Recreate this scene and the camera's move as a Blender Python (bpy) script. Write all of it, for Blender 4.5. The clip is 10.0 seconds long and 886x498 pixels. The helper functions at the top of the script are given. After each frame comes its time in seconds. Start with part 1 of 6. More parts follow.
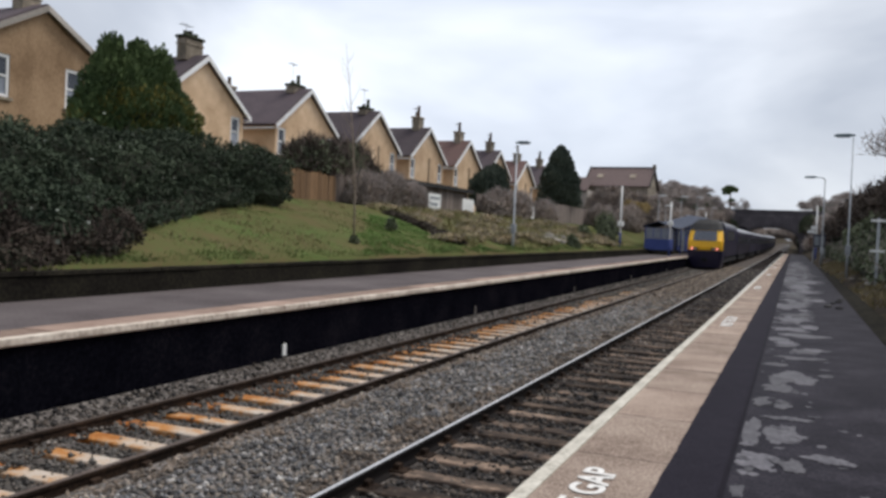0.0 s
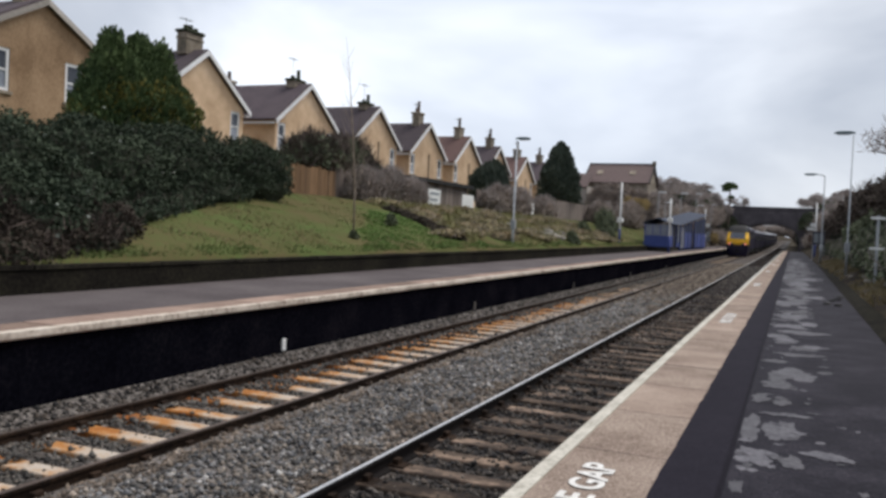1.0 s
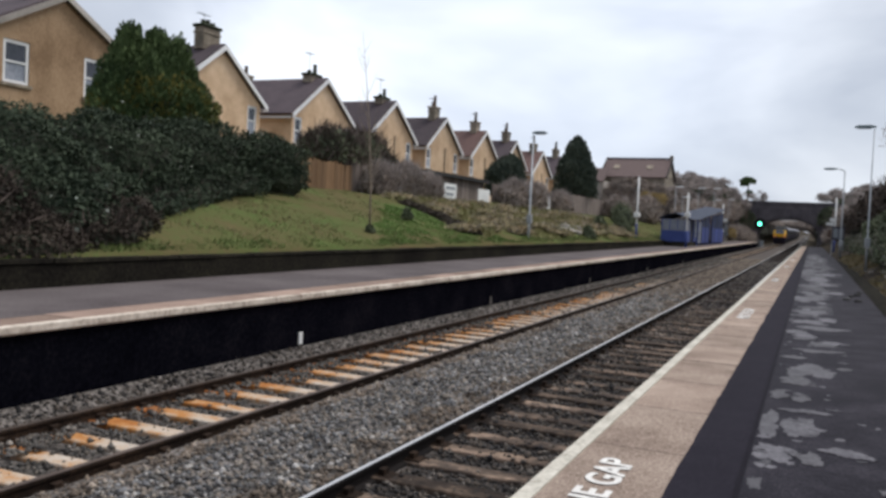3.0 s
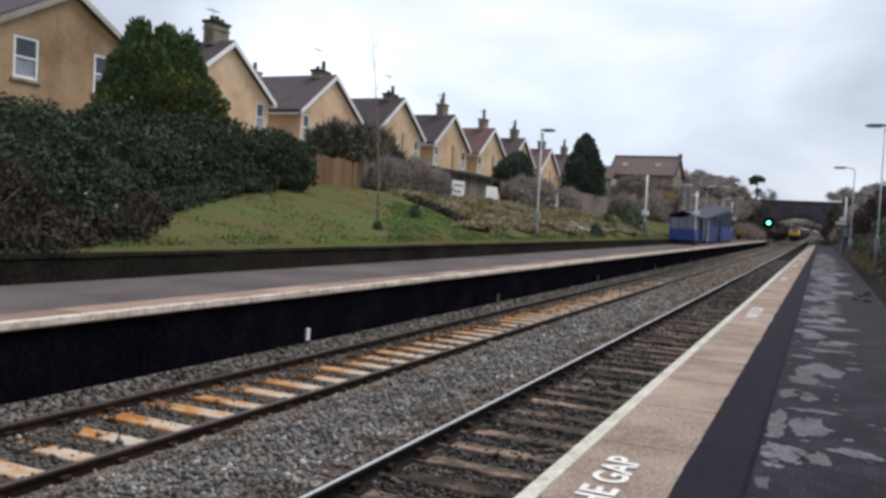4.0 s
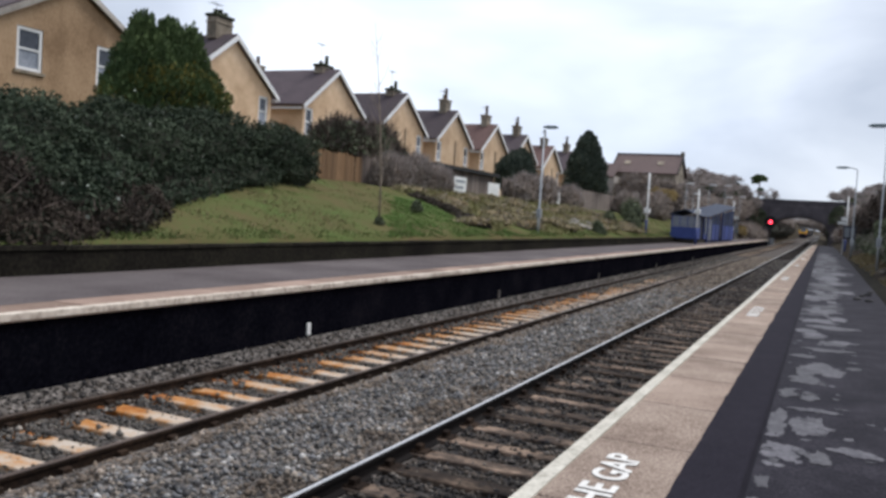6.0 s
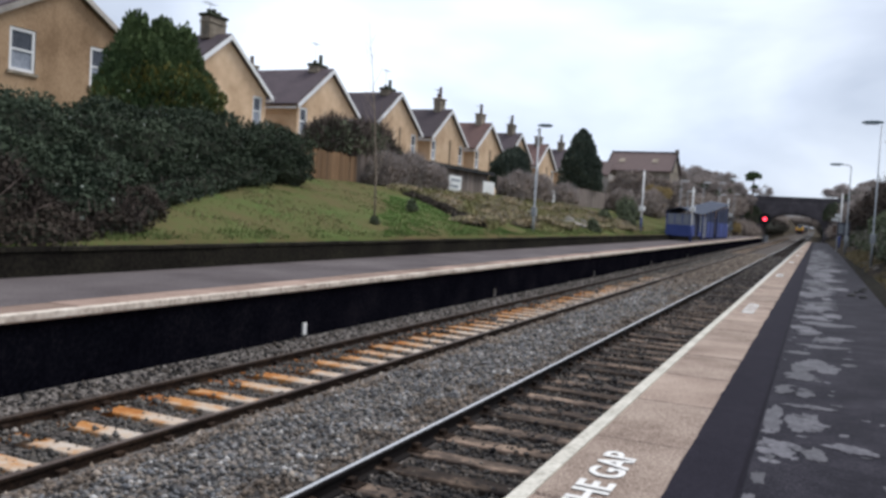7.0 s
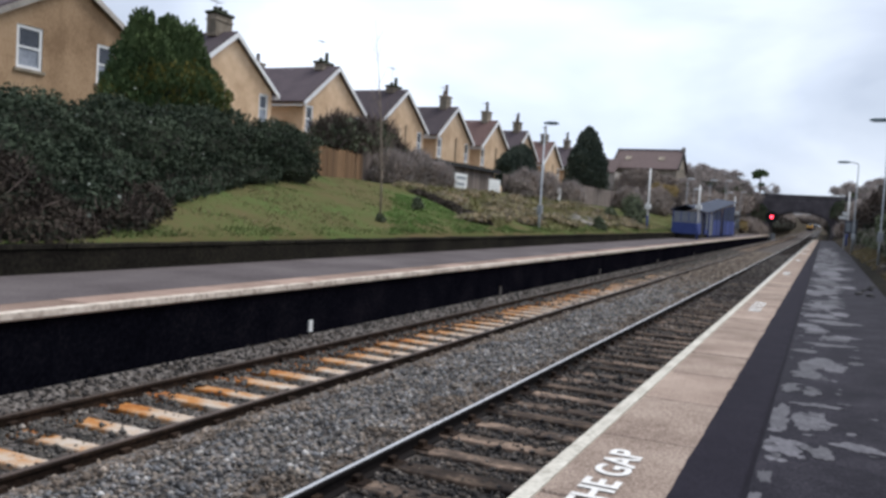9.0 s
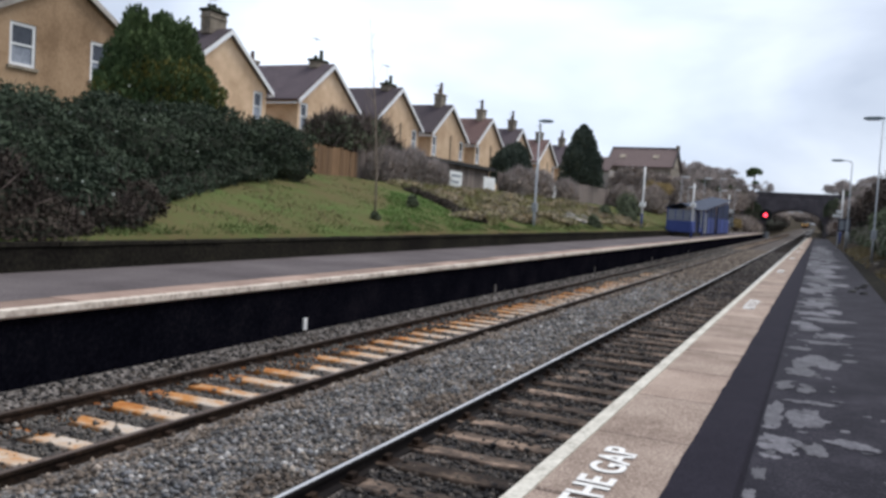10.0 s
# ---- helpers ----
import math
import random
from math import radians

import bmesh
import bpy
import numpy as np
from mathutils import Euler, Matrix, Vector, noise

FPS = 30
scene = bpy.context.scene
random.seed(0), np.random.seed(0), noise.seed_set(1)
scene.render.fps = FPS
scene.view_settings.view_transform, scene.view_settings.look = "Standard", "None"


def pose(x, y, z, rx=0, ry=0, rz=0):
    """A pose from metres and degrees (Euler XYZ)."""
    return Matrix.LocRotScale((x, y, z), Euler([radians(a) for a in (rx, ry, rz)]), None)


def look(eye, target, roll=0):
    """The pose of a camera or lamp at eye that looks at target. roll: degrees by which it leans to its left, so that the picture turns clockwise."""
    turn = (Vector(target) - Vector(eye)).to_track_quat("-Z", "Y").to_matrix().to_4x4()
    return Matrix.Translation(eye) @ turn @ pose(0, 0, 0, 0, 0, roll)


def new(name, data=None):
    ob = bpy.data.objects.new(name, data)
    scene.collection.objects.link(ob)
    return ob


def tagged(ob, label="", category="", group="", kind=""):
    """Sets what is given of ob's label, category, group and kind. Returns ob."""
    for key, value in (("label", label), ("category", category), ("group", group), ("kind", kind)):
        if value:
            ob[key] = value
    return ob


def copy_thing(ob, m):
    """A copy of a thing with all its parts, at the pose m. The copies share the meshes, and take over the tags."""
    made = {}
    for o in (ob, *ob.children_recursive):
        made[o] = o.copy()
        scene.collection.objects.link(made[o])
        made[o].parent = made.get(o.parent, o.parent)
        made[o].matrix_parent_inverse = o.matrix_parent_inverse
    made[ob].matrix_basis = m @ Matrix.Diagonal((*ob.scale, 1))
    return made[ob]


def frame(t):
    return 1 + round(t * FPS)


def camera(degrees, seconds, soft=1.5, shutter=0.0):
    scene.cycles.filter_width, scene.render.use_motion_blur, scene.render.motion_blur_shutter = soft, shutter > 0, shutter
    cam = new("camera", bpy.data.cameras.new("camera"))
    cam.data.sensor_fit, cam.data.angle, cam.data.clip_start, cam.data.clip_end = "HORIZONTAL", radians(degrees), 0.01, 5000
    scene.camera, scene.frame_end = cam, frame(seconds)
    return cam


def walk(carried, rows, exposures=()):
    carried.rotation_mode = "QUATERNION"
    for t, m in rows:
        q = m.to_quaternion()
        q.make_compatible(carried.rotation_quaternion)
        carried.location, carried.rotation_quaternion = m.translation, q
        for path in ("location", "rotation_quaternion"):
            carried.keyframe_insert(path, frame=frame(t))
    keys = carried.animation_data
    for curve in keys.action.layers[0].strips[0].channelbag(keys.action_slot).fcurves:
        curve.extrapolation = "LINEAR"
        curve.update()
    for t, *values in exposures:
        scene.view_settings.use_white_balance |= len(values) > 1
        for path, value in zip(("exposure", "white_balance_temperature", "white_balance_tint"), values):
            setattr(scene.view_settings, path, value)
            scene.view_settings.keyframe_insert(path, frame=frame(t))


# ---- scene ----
# ---- camera and its path ----
EYES = [
    (0.0, 1.317, -0.002, 1.382, 23.213, -1.231, 2.390),
    (0.5, 1.313, -0.004, 1.384, 22.909, -1.446, 2.680),
    (1.0, 1.312, -0.010, 1.379, 23.158, -1.528, 2.632),
    (1.5, 1.313, -0.007, 1.379, 23.539, -1.549, 2.427),
    (2.0, 1.312, -0.002, 1.378, 23.748, -1.864, 2.386),
    (2.5, 1.307, -0.007, 1.378, 23.976, -1.858, 2.521),
    (4.0, 1.300, -0.004, 1.377, 24.765, -2.199, 3.018),
    (4.5, 1.297, -0.004, 1.376, 24.951, -2.145, 2.988),
    (5.0, 1.296, -0.004, 1.377, 24.644, -2.360, 3.592),
    (5.5, 1.296, -0.001, 1.373, 24.924, -2.459, 3.681),
    (7.0, 1.292, -0.008, 1.376, 24.500, -2.544, 3.268),
    (7.5, 1.294, -0.007, 1.374, 24.262, -2.650, 3.435),
    (8.0, 1.288, -0.005, 1.373, 24.872, -2.534, 3.018),
    (8.5, 1.289, -0.002, 1.371, 24.890, -2.633, 3.106),
    (9.0, 1.289, -0.006, 1.375, 24.892, -2.729, 3.312),
    (9.5, 1.287, 0.004, 1.371, 24.770, -2.767, 3.051),
    (10.0, 1.286, -0.001, 1.371, 24.517, -2.847, 3.340),
]
cam = camera(57.0, 10.0, soft=3.1)
walk(cam, [(t, pose(x, y, z, 90 + pitch, 0, yaw) @ pose(0, 0, 0, 0, 0, roll)) for t, x, y, z, yaw, pitch, roll in EYES],
     exposures=[(0.0, 0.26, 6480, 10), (2.5, 0.28, 6440, 10), (4.0, 0.34, 6330, 10), (5.5, 0.38, 6280, 10), (7.0, 0.43, 6140, 10), (10.0, 0.45, 6120, 10)])


def grade(y):
    """Height that the line gains along its way."""
    return 0.0 if y < 10 else 0.003 * (y - 10) if y < 150 else 0.42 + 0.0068 * (y - 150)


def near_grade(y):
    return 0.0 if y < 10 else 0.0006 * (y - 10)


RAIL = -0.895            # rail top below the near platform
FAR_EDGE = -6.32         # edge of the far platform
R_X = (-0.78, -2.285, -4.385, -5.89)   # rail centres
TRACK_X = -5.14          # centre of the far track

# ---- sky and light: a bright overcast ----
world = bpy.data.worlds.new("overcast_sky")
scene.world = world
world.use_nodes = True
wn, wl = world.node_tree.nodes, world.node_tree.links
wn.clear()
SUN_EL, SUN_AZ = radians(56), radians(-42)     # azimuth, negative to the right of the line
sun_dir = Vector((-math.sin(SUN_AZ) * math.cos(SUN_EL), math.cos(SUN_AZ) * math.cos(SUN_EL), math.sin(SUN_EL)))


def wnode(kind, **values):
    n = wn.new(kind)
    for k, v in values.items():
        n.inputs[k].default_value = v
    return n


sky = wn.new("ShaderNodeTexSky")
sky.sky_type, sky.sun_disc, sky.sun_elevation, sky.sun_rotation = "NISHITA", False, SUN_EL, -SUN_AZ
coord = wn.new("ShaderNodeTexCoord")
stretch = wn.new("ShaderNodeMapping")
stretch.inputs["Scale"].default_value = (1.0, 1.0, 2.6)
stretch.inputs["Location"].default_value = (0.35, 0.1, 0.2)
clouds = wnode("ShaderNodeTexNoise", Scale=1.9, Detail=5.0, Roughness=0.48, Distortion=0.3)
ramp = wn.new("ShaderNodeValToRGB")
ramp.color_ramp.elements[0].position, ramp.color_ramp.elements[0].color = 0.4, (0.38, 0.42, 0.5, 1)
ramp.color_ramp.elements[1].position, ramp.color_ramp.elements[1].color = 0.66, (0.7, 0.735, 0.795, 1)
dot = wn.new("ShaderNodeVectorMath")
dot.operation = "DOT_PRODUCT"
dot.inputs[1].default_value = (-0.38, 0.9, 0.21)     # the thinnest cloud
glow = wn.new("ShaderNodeMapRange")
glow.interpolation_type = "SMOOTHSTEP"
for i, v in enumerate((0.9, 0.995, 0.0, 0.34)):
    glow.inputs[i + 1].default_value = v
bright = wn.new("ShaderNodeMath")
bright.operation = "ADD"
bright.inputs[1].default_value = 1.0
veil = wn.new("ShaderNodeMix")
veil.data_type, veil.inputs[0].default_value = "RGBA", 0.93
skyscale = wn.new("ShaderNodeVectorMath")
skyscale.operation = "SCALE"
skyscale.inputs["Scale"].default_value = 0.09
back = wn.new("ShaderNodeBackground")
out = wn.new("ShaderNodeOutputWorld")
wl.new(coord.outputs["Generated"], stretch.inputs["Vector"])
wl.new(stretch.outputs["Vector"], clouds.inputs["Vector"])
wl.new(clouds.outputs["Fac"], ramp.inputs["Fac"])
wl.new(coord.outputs["Generated"], dot.inputs[0])
wl.new(dot.outputs["Value"], glow.inputs["Value"])
wl.new(glow.outputs["Result"], bright.inputs[0])
wl.new(sky.outputs["Color"], skyscale.inputs[0])
wl.new(skyscale.outputs["Vector"], veil.inputs[6])
wl.new(ramp.outputs["Color"], veil.inputs[7])
wl.new(veil.outputs[2], back.inputs["Color"])
wl.new(bright.outputs["Value"], back.inputs["Strength"])
wl.new(back.outputs["Background"], out.inputs["Surface"])

sun = new("sun", bpy.data.lights.new("sun", "SUN"))
sun.data.energy, sun.data.angle, sun.data.color = 2.6, radians(40), (1.0, 0.96, 0.9)
sun.matrix_world = look(sun_dir * 100, (0, 0, 0))


# ---- materials ----
def material(name, colours, scale=3.0, fine=40.0, rough=0.85, bump=0.3, metal=0.0, vary=0.12, island=False, stretch_by=(1, 1, 1), blend=0.5, spec=0.3, shift=False):
    """Two or three colours mixed by a broad and a fine noise, with relief; each piece differs a little."""
    m = bpy.data.materials.new(name)
    m.use_nodes = True
    nt, lk = m.node_tree.nodes, m.node_tree.links
    bsdf = nt["Principled BSDF"]
    bsdf.inputs["Roughness"].default_value = rough
    bsdf.inputs["Metallic"].default_value = metal
    bsdf.inputs["Specular IOR Level"].default_value = spec
    tc, mp = nt.new("ShaderNodeTexCoord"), nt.new("ShaderNodeMapping")
    mp.inputs["Scale"].default_value = stretch_by
    lk.new(tc.outputs["Object"], mp.inputs["Vector"])
    if shift:
        own = nt.new("ShaderNodeMath")
        own.operation, own.inputs[1].default_value = "MULTIPLY", 60.0
        lk.new(nt.new("ShaderNodeObjectInfo").outputs["Random"], own.inputs[0])
        lk.new(own.outputs["Value"], mp.inputs["Location"])
    broad, grain = nt.new("ShaderNodeTexNoise"), nt.new("ShaderNodeTexNoise")
    broad.inputs["Scale"].default_value, broad.inputs["Detail"].default_value, broad.inputs["Roughness"].default_value = scale, 5, 0.6
    grain.inputs["Scale"].default_value, grain.inputs["Detail"].default_value = fine, 3
    mixer = nt.new("ShaderNodeMath")
    mixer.operation = "MULTIPLY_ADD"
    lk.new(mp.outputs["Vector"], broad.inputs["Vector"])
    lk.new(mp.outputs["Vector"], grain.inputs["Vector"])
    half = nt.new("ShaderNodeMath")
    half.operation = "MULTIPLY"
    half.inputs[1].default_value = 1 - blend
    lk.new(broad.outputs["Fac"], half.inputs[0])
    lk.new(grain.outputs["Fac"], mixer.inputs[0])
    mixer.inputs[1].default_value = blend
    lk.new(half.outputs["Value"], mixer.inputs[2])
    cr = nt.new("ShaderNodeValToRGB")
    cr.color_ramp.elements[0].position, cr.color_ramp.elements[1].position = 0.36, 0.64
    cr.color_ramp.elements[0].color, cr.color_ramp.elements[1].color = (*colours[0], 1), (*colours[-1], 1)
    if len(colours) == 3:
        cr.color_ramp.elements.new(0.5).color = (*colours[1], 1)
    lk.new(mixer.outputs["Value"], cr.inputs["Fac"])
    hsv = nt.new("ShaderNodeHueSaturation")
    rng = nt.new("ShaderNodeMapRange")
    rng.inputs[3].default_value, rng.inputs[4].default_value = 1 - vary * 2, 1 + vary * 2
    if island:
        lk.new(nt.new("ShaderNodeNewGeometry").outputs["Random Per Island"], rng.inputs["Value"])
    else:
        lk.new(nt.new("ShaderNodeObjectInfo").outputs["Random"], rng.inputs["Value"])
    lk.new(rng.outputs["Result"], hsv.inputs["Value"])
    lk.new(cr.outputs["Color"], hsv.inputs["Color"])
    lk.new(hsv.outputs["Color"], bsdf.inputs["Base Color"])
    if bump:
        bp = nt.new("ShaderNodeBump")
        bp.inputs["Strength"].default_value, bp.inputs["Distance"].default_value = bump, 0.02
        lk.new(mixer.outputs["Value"], bp.inputs["Height"])
        lk.new(bp.outputs["Normal"], bsdf.inputs["Normal"])
    return m


def leafy(name, a, b, rough=0.6):
    """Foliage: each leaf its own shade between two greens or browns."""
    m = bpy.data.materials.new(name)
    m.use_nodes = True
    nt, lk = m.node_tree.nodes, m.node_tree.links
    bsdf = nt["Principled BSDF"]
    bsdf.inputs["Roughness"].default_value = rough
    bsdf.inputs["Specular IOR Level"].default_value = 0.25
    mx = nt.new("ShaderNodeMix")
    mx.data_type = "RGBA"
    mx.inputs[6].default_value, mx.inputs[7].default_value = (*a, 1), (*b, 1)
    geo, tc, nz, add = nt.new("ShaderNodeNewGeometry"), nt.new("ShaderNodeTexCoord"), nt.new("ShaderNodeTexNoise"), nt.new("ShaderNodeMath")
    nz.inputs["Scale"].default_value = 0.9
    add.operation, add.inputs[1].default_value = "MULTIPLY_ADD", 0.5
    lk.new(tc.outputs["Object"], nz.inputs["Vector"])
    lk.new(geo.outputs["Random Per Island"], add.inputs[0])
    shift = nt.new("ShaderNodeMath")
    shift.operation, shift.inputs[1].default_value = "MULTIPLY_ADD", 2.0
    shift.inputs[2].default_value = -0.75
    lk.new(nz.outputs["Fac"], shift.inputs[0])
    lk.new(shift.outputs["Value"], add.inputs[2])
    lk.new(add.outputs["Value"], mx.inputs[0])
    lk.new(mx.outputs[2], bsdf.inputs["Base Color"])
    return m


def glowing(name, colour, strength):
    m = bpy.data.materials.new(name)
    m.use_nodes = True
    bsdf = m.node_tree.nodes["Principled BSDF"]
    bsdf.inputs["Base Color"].default_value = (*colour, 1)
    bsdf.inputs["Emission Color"].default_value = (*colour, 1)
    bsdf.inputs["Emission Strength"].default_value = strength
    return m


ASPHALT_OLD = material("worn_asphalt", [(0.0068, 0.0056, 0.01), (0.015, 0.013, 0.0195), (0.044, 0.039, 0.05)], 1.7, 48, 0.74, 0.6, blend=0.5, spec=0.08)
ASPHALT_NEW = material("smooth_asphalt", [(0.009, 0.0078, 0.0125), (0.0195, 0.017, 0.0245)], 2.0, 70, 0.88, 0.4, blend=0.65, spec=0.07)
ASPHALT_FAR = material("grey_asphalt", [(0.06, 0.05, 0.051), (0.1, 0.086, 0.087), (0.14, 0.122, 0.12)], 0.5, 30, 0.95, 0.3, spec=0.04)
PATCH = material("pale_worn_patch", [(0.036, 0.0335, 0.041), (0.08, 0.0755, 0.085), (0.125, 0.118, 0.13)], 6, 30, 0.65, 0.4, vary=0.2, spec=0.2)
COPER = material("pinkish_concrete", [(0.135, 0.098, 0.08), (0.275, 0.211, 0.173), (0.41, 0.332, 0.275)], 1.6, 62, 0.95, 0.6, vary=0.08, spec=0.05, blend=0.62, shift=True)
COPER_FAR = material("brownish_concrete", [(0.19, 0.132, 0.106), (0.31, 0.228, 0.186)], 1.6, 40, 0.95, 0.4, vary=0.14, spec=0.05, shift=True)
LINE_FAR = material("stained_white_paint", [(0.27, 0.215, 0.175), (0.56, 0.485, 0.41), (0.72, 0.65, 0.565)], 1.8, 12, 0.85, 0.3, vary=0.0, spec=0.1)
WHITE_LINE = material("worn_white_paint", [(0.27, 0.25, 0.21), (0.47, 0.44, 0.38), (0.58, 0.55, 0.485)], 2.5, 35, 0.85, 0.3, vary=0.02, spec=0.08)
LETTERING = material("white_letter_paint", [(0.55, 0.53, 0.5), (0.75, 0.73, 0.7)], 6, 60, 0.75, 0.2, vary=0.0)
# Sooty brick, blackened further to paint the shade under the edge slabs.
DARK_FACE = material("sooty_shaded_brick", [(0.002, 0.002, 0.0035), (0.004, 0.004, 0.0062), (0.009, 0.008, 0.0105)], 1.2, 18, 0.95, 0.5, vary=0.15, spec=0.0)
DARK_WALL = material("mossy_dark_wall", [(0.012, 0.0105, 0.0095), (0.025, 0.0225, 0.018), (0.045, 0.041, 0.028)], 0.8, 15, 0.95, 0.6, vary=0.2, spec=0.03)
BED = material("ballast_bed", [(0.036, 0.031, 0.029), (0.1, 0.088, 0.08), (0.24, 0.215, 0.2)], 0.9, 21, 0.95, 1.0, blend=0.75)
BED_FAR = material("browned_ballast_bed", [(0.028, 0.021, 0.018), (0.058, 0.044, 0.037), (0.1, 0.08, 0.068)], 0.7, 14, 0.95, 0.8, blend=0.6)
DARK_BED = material("oily_ballast_bed", [(0.008, 0.0075, 0.009), (0.022, 0.019, 0.0185), (0.052, 0.045, 0.041)], 0.9, 21, 0.95, 1.0, blend=0.7)


def mixed_stones(name, shades, tone=1.0):
    """Crushed stone: each piece takes one of several rock colours, with a fine grain."""
    m = material(name, [(0.1 * tone, 0.09 * tone, 0.08 * tone), (0.2 * tone, 0.19 * tone, 0.18 * tone)], 9, 60, 0.88, 0.3, vary=0.0)
    nt, lk = m.node_tree.nodes, m.node_tree.links
    cr, mx = nt.new("ShaderNodeValToRGB"), nt.new("ShaderNodeMix")
    cr.color_ramp.interpolation = "CONSTANT"
    for i, (at, colour) in enumerate(shades):
        e = cr.color_ramp.elements[i] if i < 2 else cr.color_ramp.elements.new(at)
        e.position, e.color = at, (*colour, 1)
    lk.new(nt.new("ShaderNodeNewGeometry").outputs["Random Per Island"], cr.inputs["Fac"])
    bsdf = nt["Principled BSDF"]
    grain = bsdf.inputs["Base Color"].links[0].from_socket
    mx.data_type, mx.inputs[0].default_value = "RGBA", 0.25
    lk.new(cr.outputs["Color"], mx.inputs[6])
    lk.new(grain, mx.inputs[7])
    tc, drift, span, dusty = nt.new("ShaderNodeTexCoord"), nt.new("ShaderNodeTexNoise"), nt.new("ShaderNodeMapRange"), nt.new("ShaderNodeHueSaturation")
    drift.inputs["Scale"].default_value, drift.inputs["Detail"].default_value = 2.6, 4
    for i, v in enumerate((0.3, 0.7, 0.55, 1.45)):
        span.inputs[i + 1].default_value = v
    lk.new(tc.outputs["Object"], drift.inputs["Vector"])
    lk.new(drift.outputs["Fac"], span.inputs["Value"])
    lk.new(span.outputs["Result"], dusty.inputs["Value"])
    lk.new(mx.outputs[2], dusty.inputs["Color"])
    lk.new(dusty.outputs["Color"], bsdf.inputs["Base Color"])
    return m


STONE = mixed_stones("ballast_stone", [(0.0, (0.045, 0.045, 0.05)), (0.16, (0.11, 0.105, 0.1)), (0.36, (0.155, 0.16, 0.172)), (0.52, (0.19, 0.155, 0.125)), (0.68, (0.23, 0.222, 0.22)), (0.84, (0.29, 0.245, 0.2)), (0.95, (0.48, 0.46, 0.44))])
RUST_STONE = mixed_stones("rust_stained_stone", [(0.0, (0.05, 0.036, 0.027)), (0.2, (0.105, 0.074, 0.051)), (0.5, (0.16, 0.116, 0.082)), (0.8, (0.22, 0.17, 0.128)), (0.95, (0.36, 0.3, 0.25))])
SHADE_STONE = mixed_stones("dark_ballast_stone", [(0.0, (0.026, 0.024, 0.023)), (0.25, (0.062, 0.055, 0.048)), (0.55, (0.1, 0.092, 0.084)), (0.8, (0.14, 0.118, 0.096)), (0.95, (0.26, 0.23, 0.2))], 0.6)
# Oil-dark stone of the near track; also paints shade at the far platform foot.
OILY_SHADED_STONE = mixed_stones("oily_shaded_ballast_stone", [(0.0, (0.014, 0.013, 0.015)), (0.3, (0.042, 0.036, 0.033)), (0.6, (0.09, 0.071, 0.057)), (0.88, (0.18, 0.155, 0.135))], 0.3)
RAIL_SIDE = material("rusty_rail", [(0.009, 0.0065, 0.0055), (0.022, 0.014, 0.01), (0.046, 0.028, 0.018)], 2, 30, 0.9, 0.3, spec=0.1)
RAIL_HEAD = material("polished_rail_head", [(0.6, 0.585, 0.57), (0.76, 0.74, 0.72)], 2, 40, 0.37, 0.02, metal=1.0)
RAIL_DARK = material("near_black_rail_side", [(0.006, 0.005, 0.006), (0.018, 0.0145, 0.0135)], 2, 30, 0.85, 0.2, spec=0.1)
# Glossy roof grey, lightened to paint the white sky it reflects.
COACH_ROOF = material("sky_lightened_roof_grey", [(0.2, 0.2, 0.22), (0.3, 0.3, 0.32)], 1.5, 16, 0.32, 0.03, spec=0.6)
RAIL_DULL = material("dull_rail_head", [(0.045, 0.03, 0.024), (0.09, 0.066, 0.054)], 2, 40, 0.6, 0.1)


def streaked_sleeper():
    """Concrete sleepers, rust-stained towards one rail and worn pale towards the other."""
    m = material("rust_streaked_sleeper", [(0.3, 0.3, 0.3), (0.7, 0.7, 0.7)], 3.4, 26, 0.9, 0.5, vary=0.0, stretch_by=(1, 1.5, 1), blend=0.3, shift=True)
    nt, lk = m.node_tree.nodes, m.node_tree.links
    bsdf = nt["Principled BSDF"]
    mottle = bsdf.inputs["Base Color"].links[0].from_socket
    tc, sep, lean, cr = nt.new("ShaderNodeTexCoord"), nt.new("ShaderNodeSeparateXYZ"), nt.new("ShaderNodeMath"), nt.new("ShaderNodeValToRGB")
    lk.new(tc.outputs["Object"], sep.inputs[0])
    lean.operation, lean.inputs[1].default_value = "MULTIPLY_ADD", 0.34
    lk.new(sep.outputs["X"], lean.inputs[0])
    lk.new(mottle, lean.inputs[2])
    cr.color_ramp.elements[0].position, cr.color_ramp.elements[0].color = 0.26, (0.3, 0.1, 0.02, 1)
    cr.color_ramp.elements[1].position, cr.color_ramp.elements[1].color = 0.74, (0.47, 0.41, 0.35, 1)
    cr.color_ramp.elements.new(0.42).color = (0.42, 0.19, 0.055, 1)
    cr.color_ramp.elements.new(0.54).color = (0.43, 0.31, 0.215, 1)
    lk.new(lean.outputs["Value"], cr.inputs["Fac"])
    lk.new(cr.outputs["Color"], bsdf.inputs["Base Color"])
    return m


SLEEPER_FAR = streaked_sleeper()
SLEEPER_NEAR = material("oily_timber_sleeper", [(0.011, 0.0095, 0.0105), (0.07, 0.052, 0.041), (0.24, 0.172, 0.128)], 1.8, 14, 0.92, 0.5, vary=0.25, stretch_by=(1, 1.6, 1), blend=0.25, shift=True, spec=0.1)
SLEEPER_OILY = material("oil_blackened_sleeper", [(0.01, 0.009, 0.01), (0.028, 0.022, 0.02), (0.065, 0.05, 0.042)], 2.0, 16, 0.92, 0.4, vary=0.25, shift=True, spec=0.1)
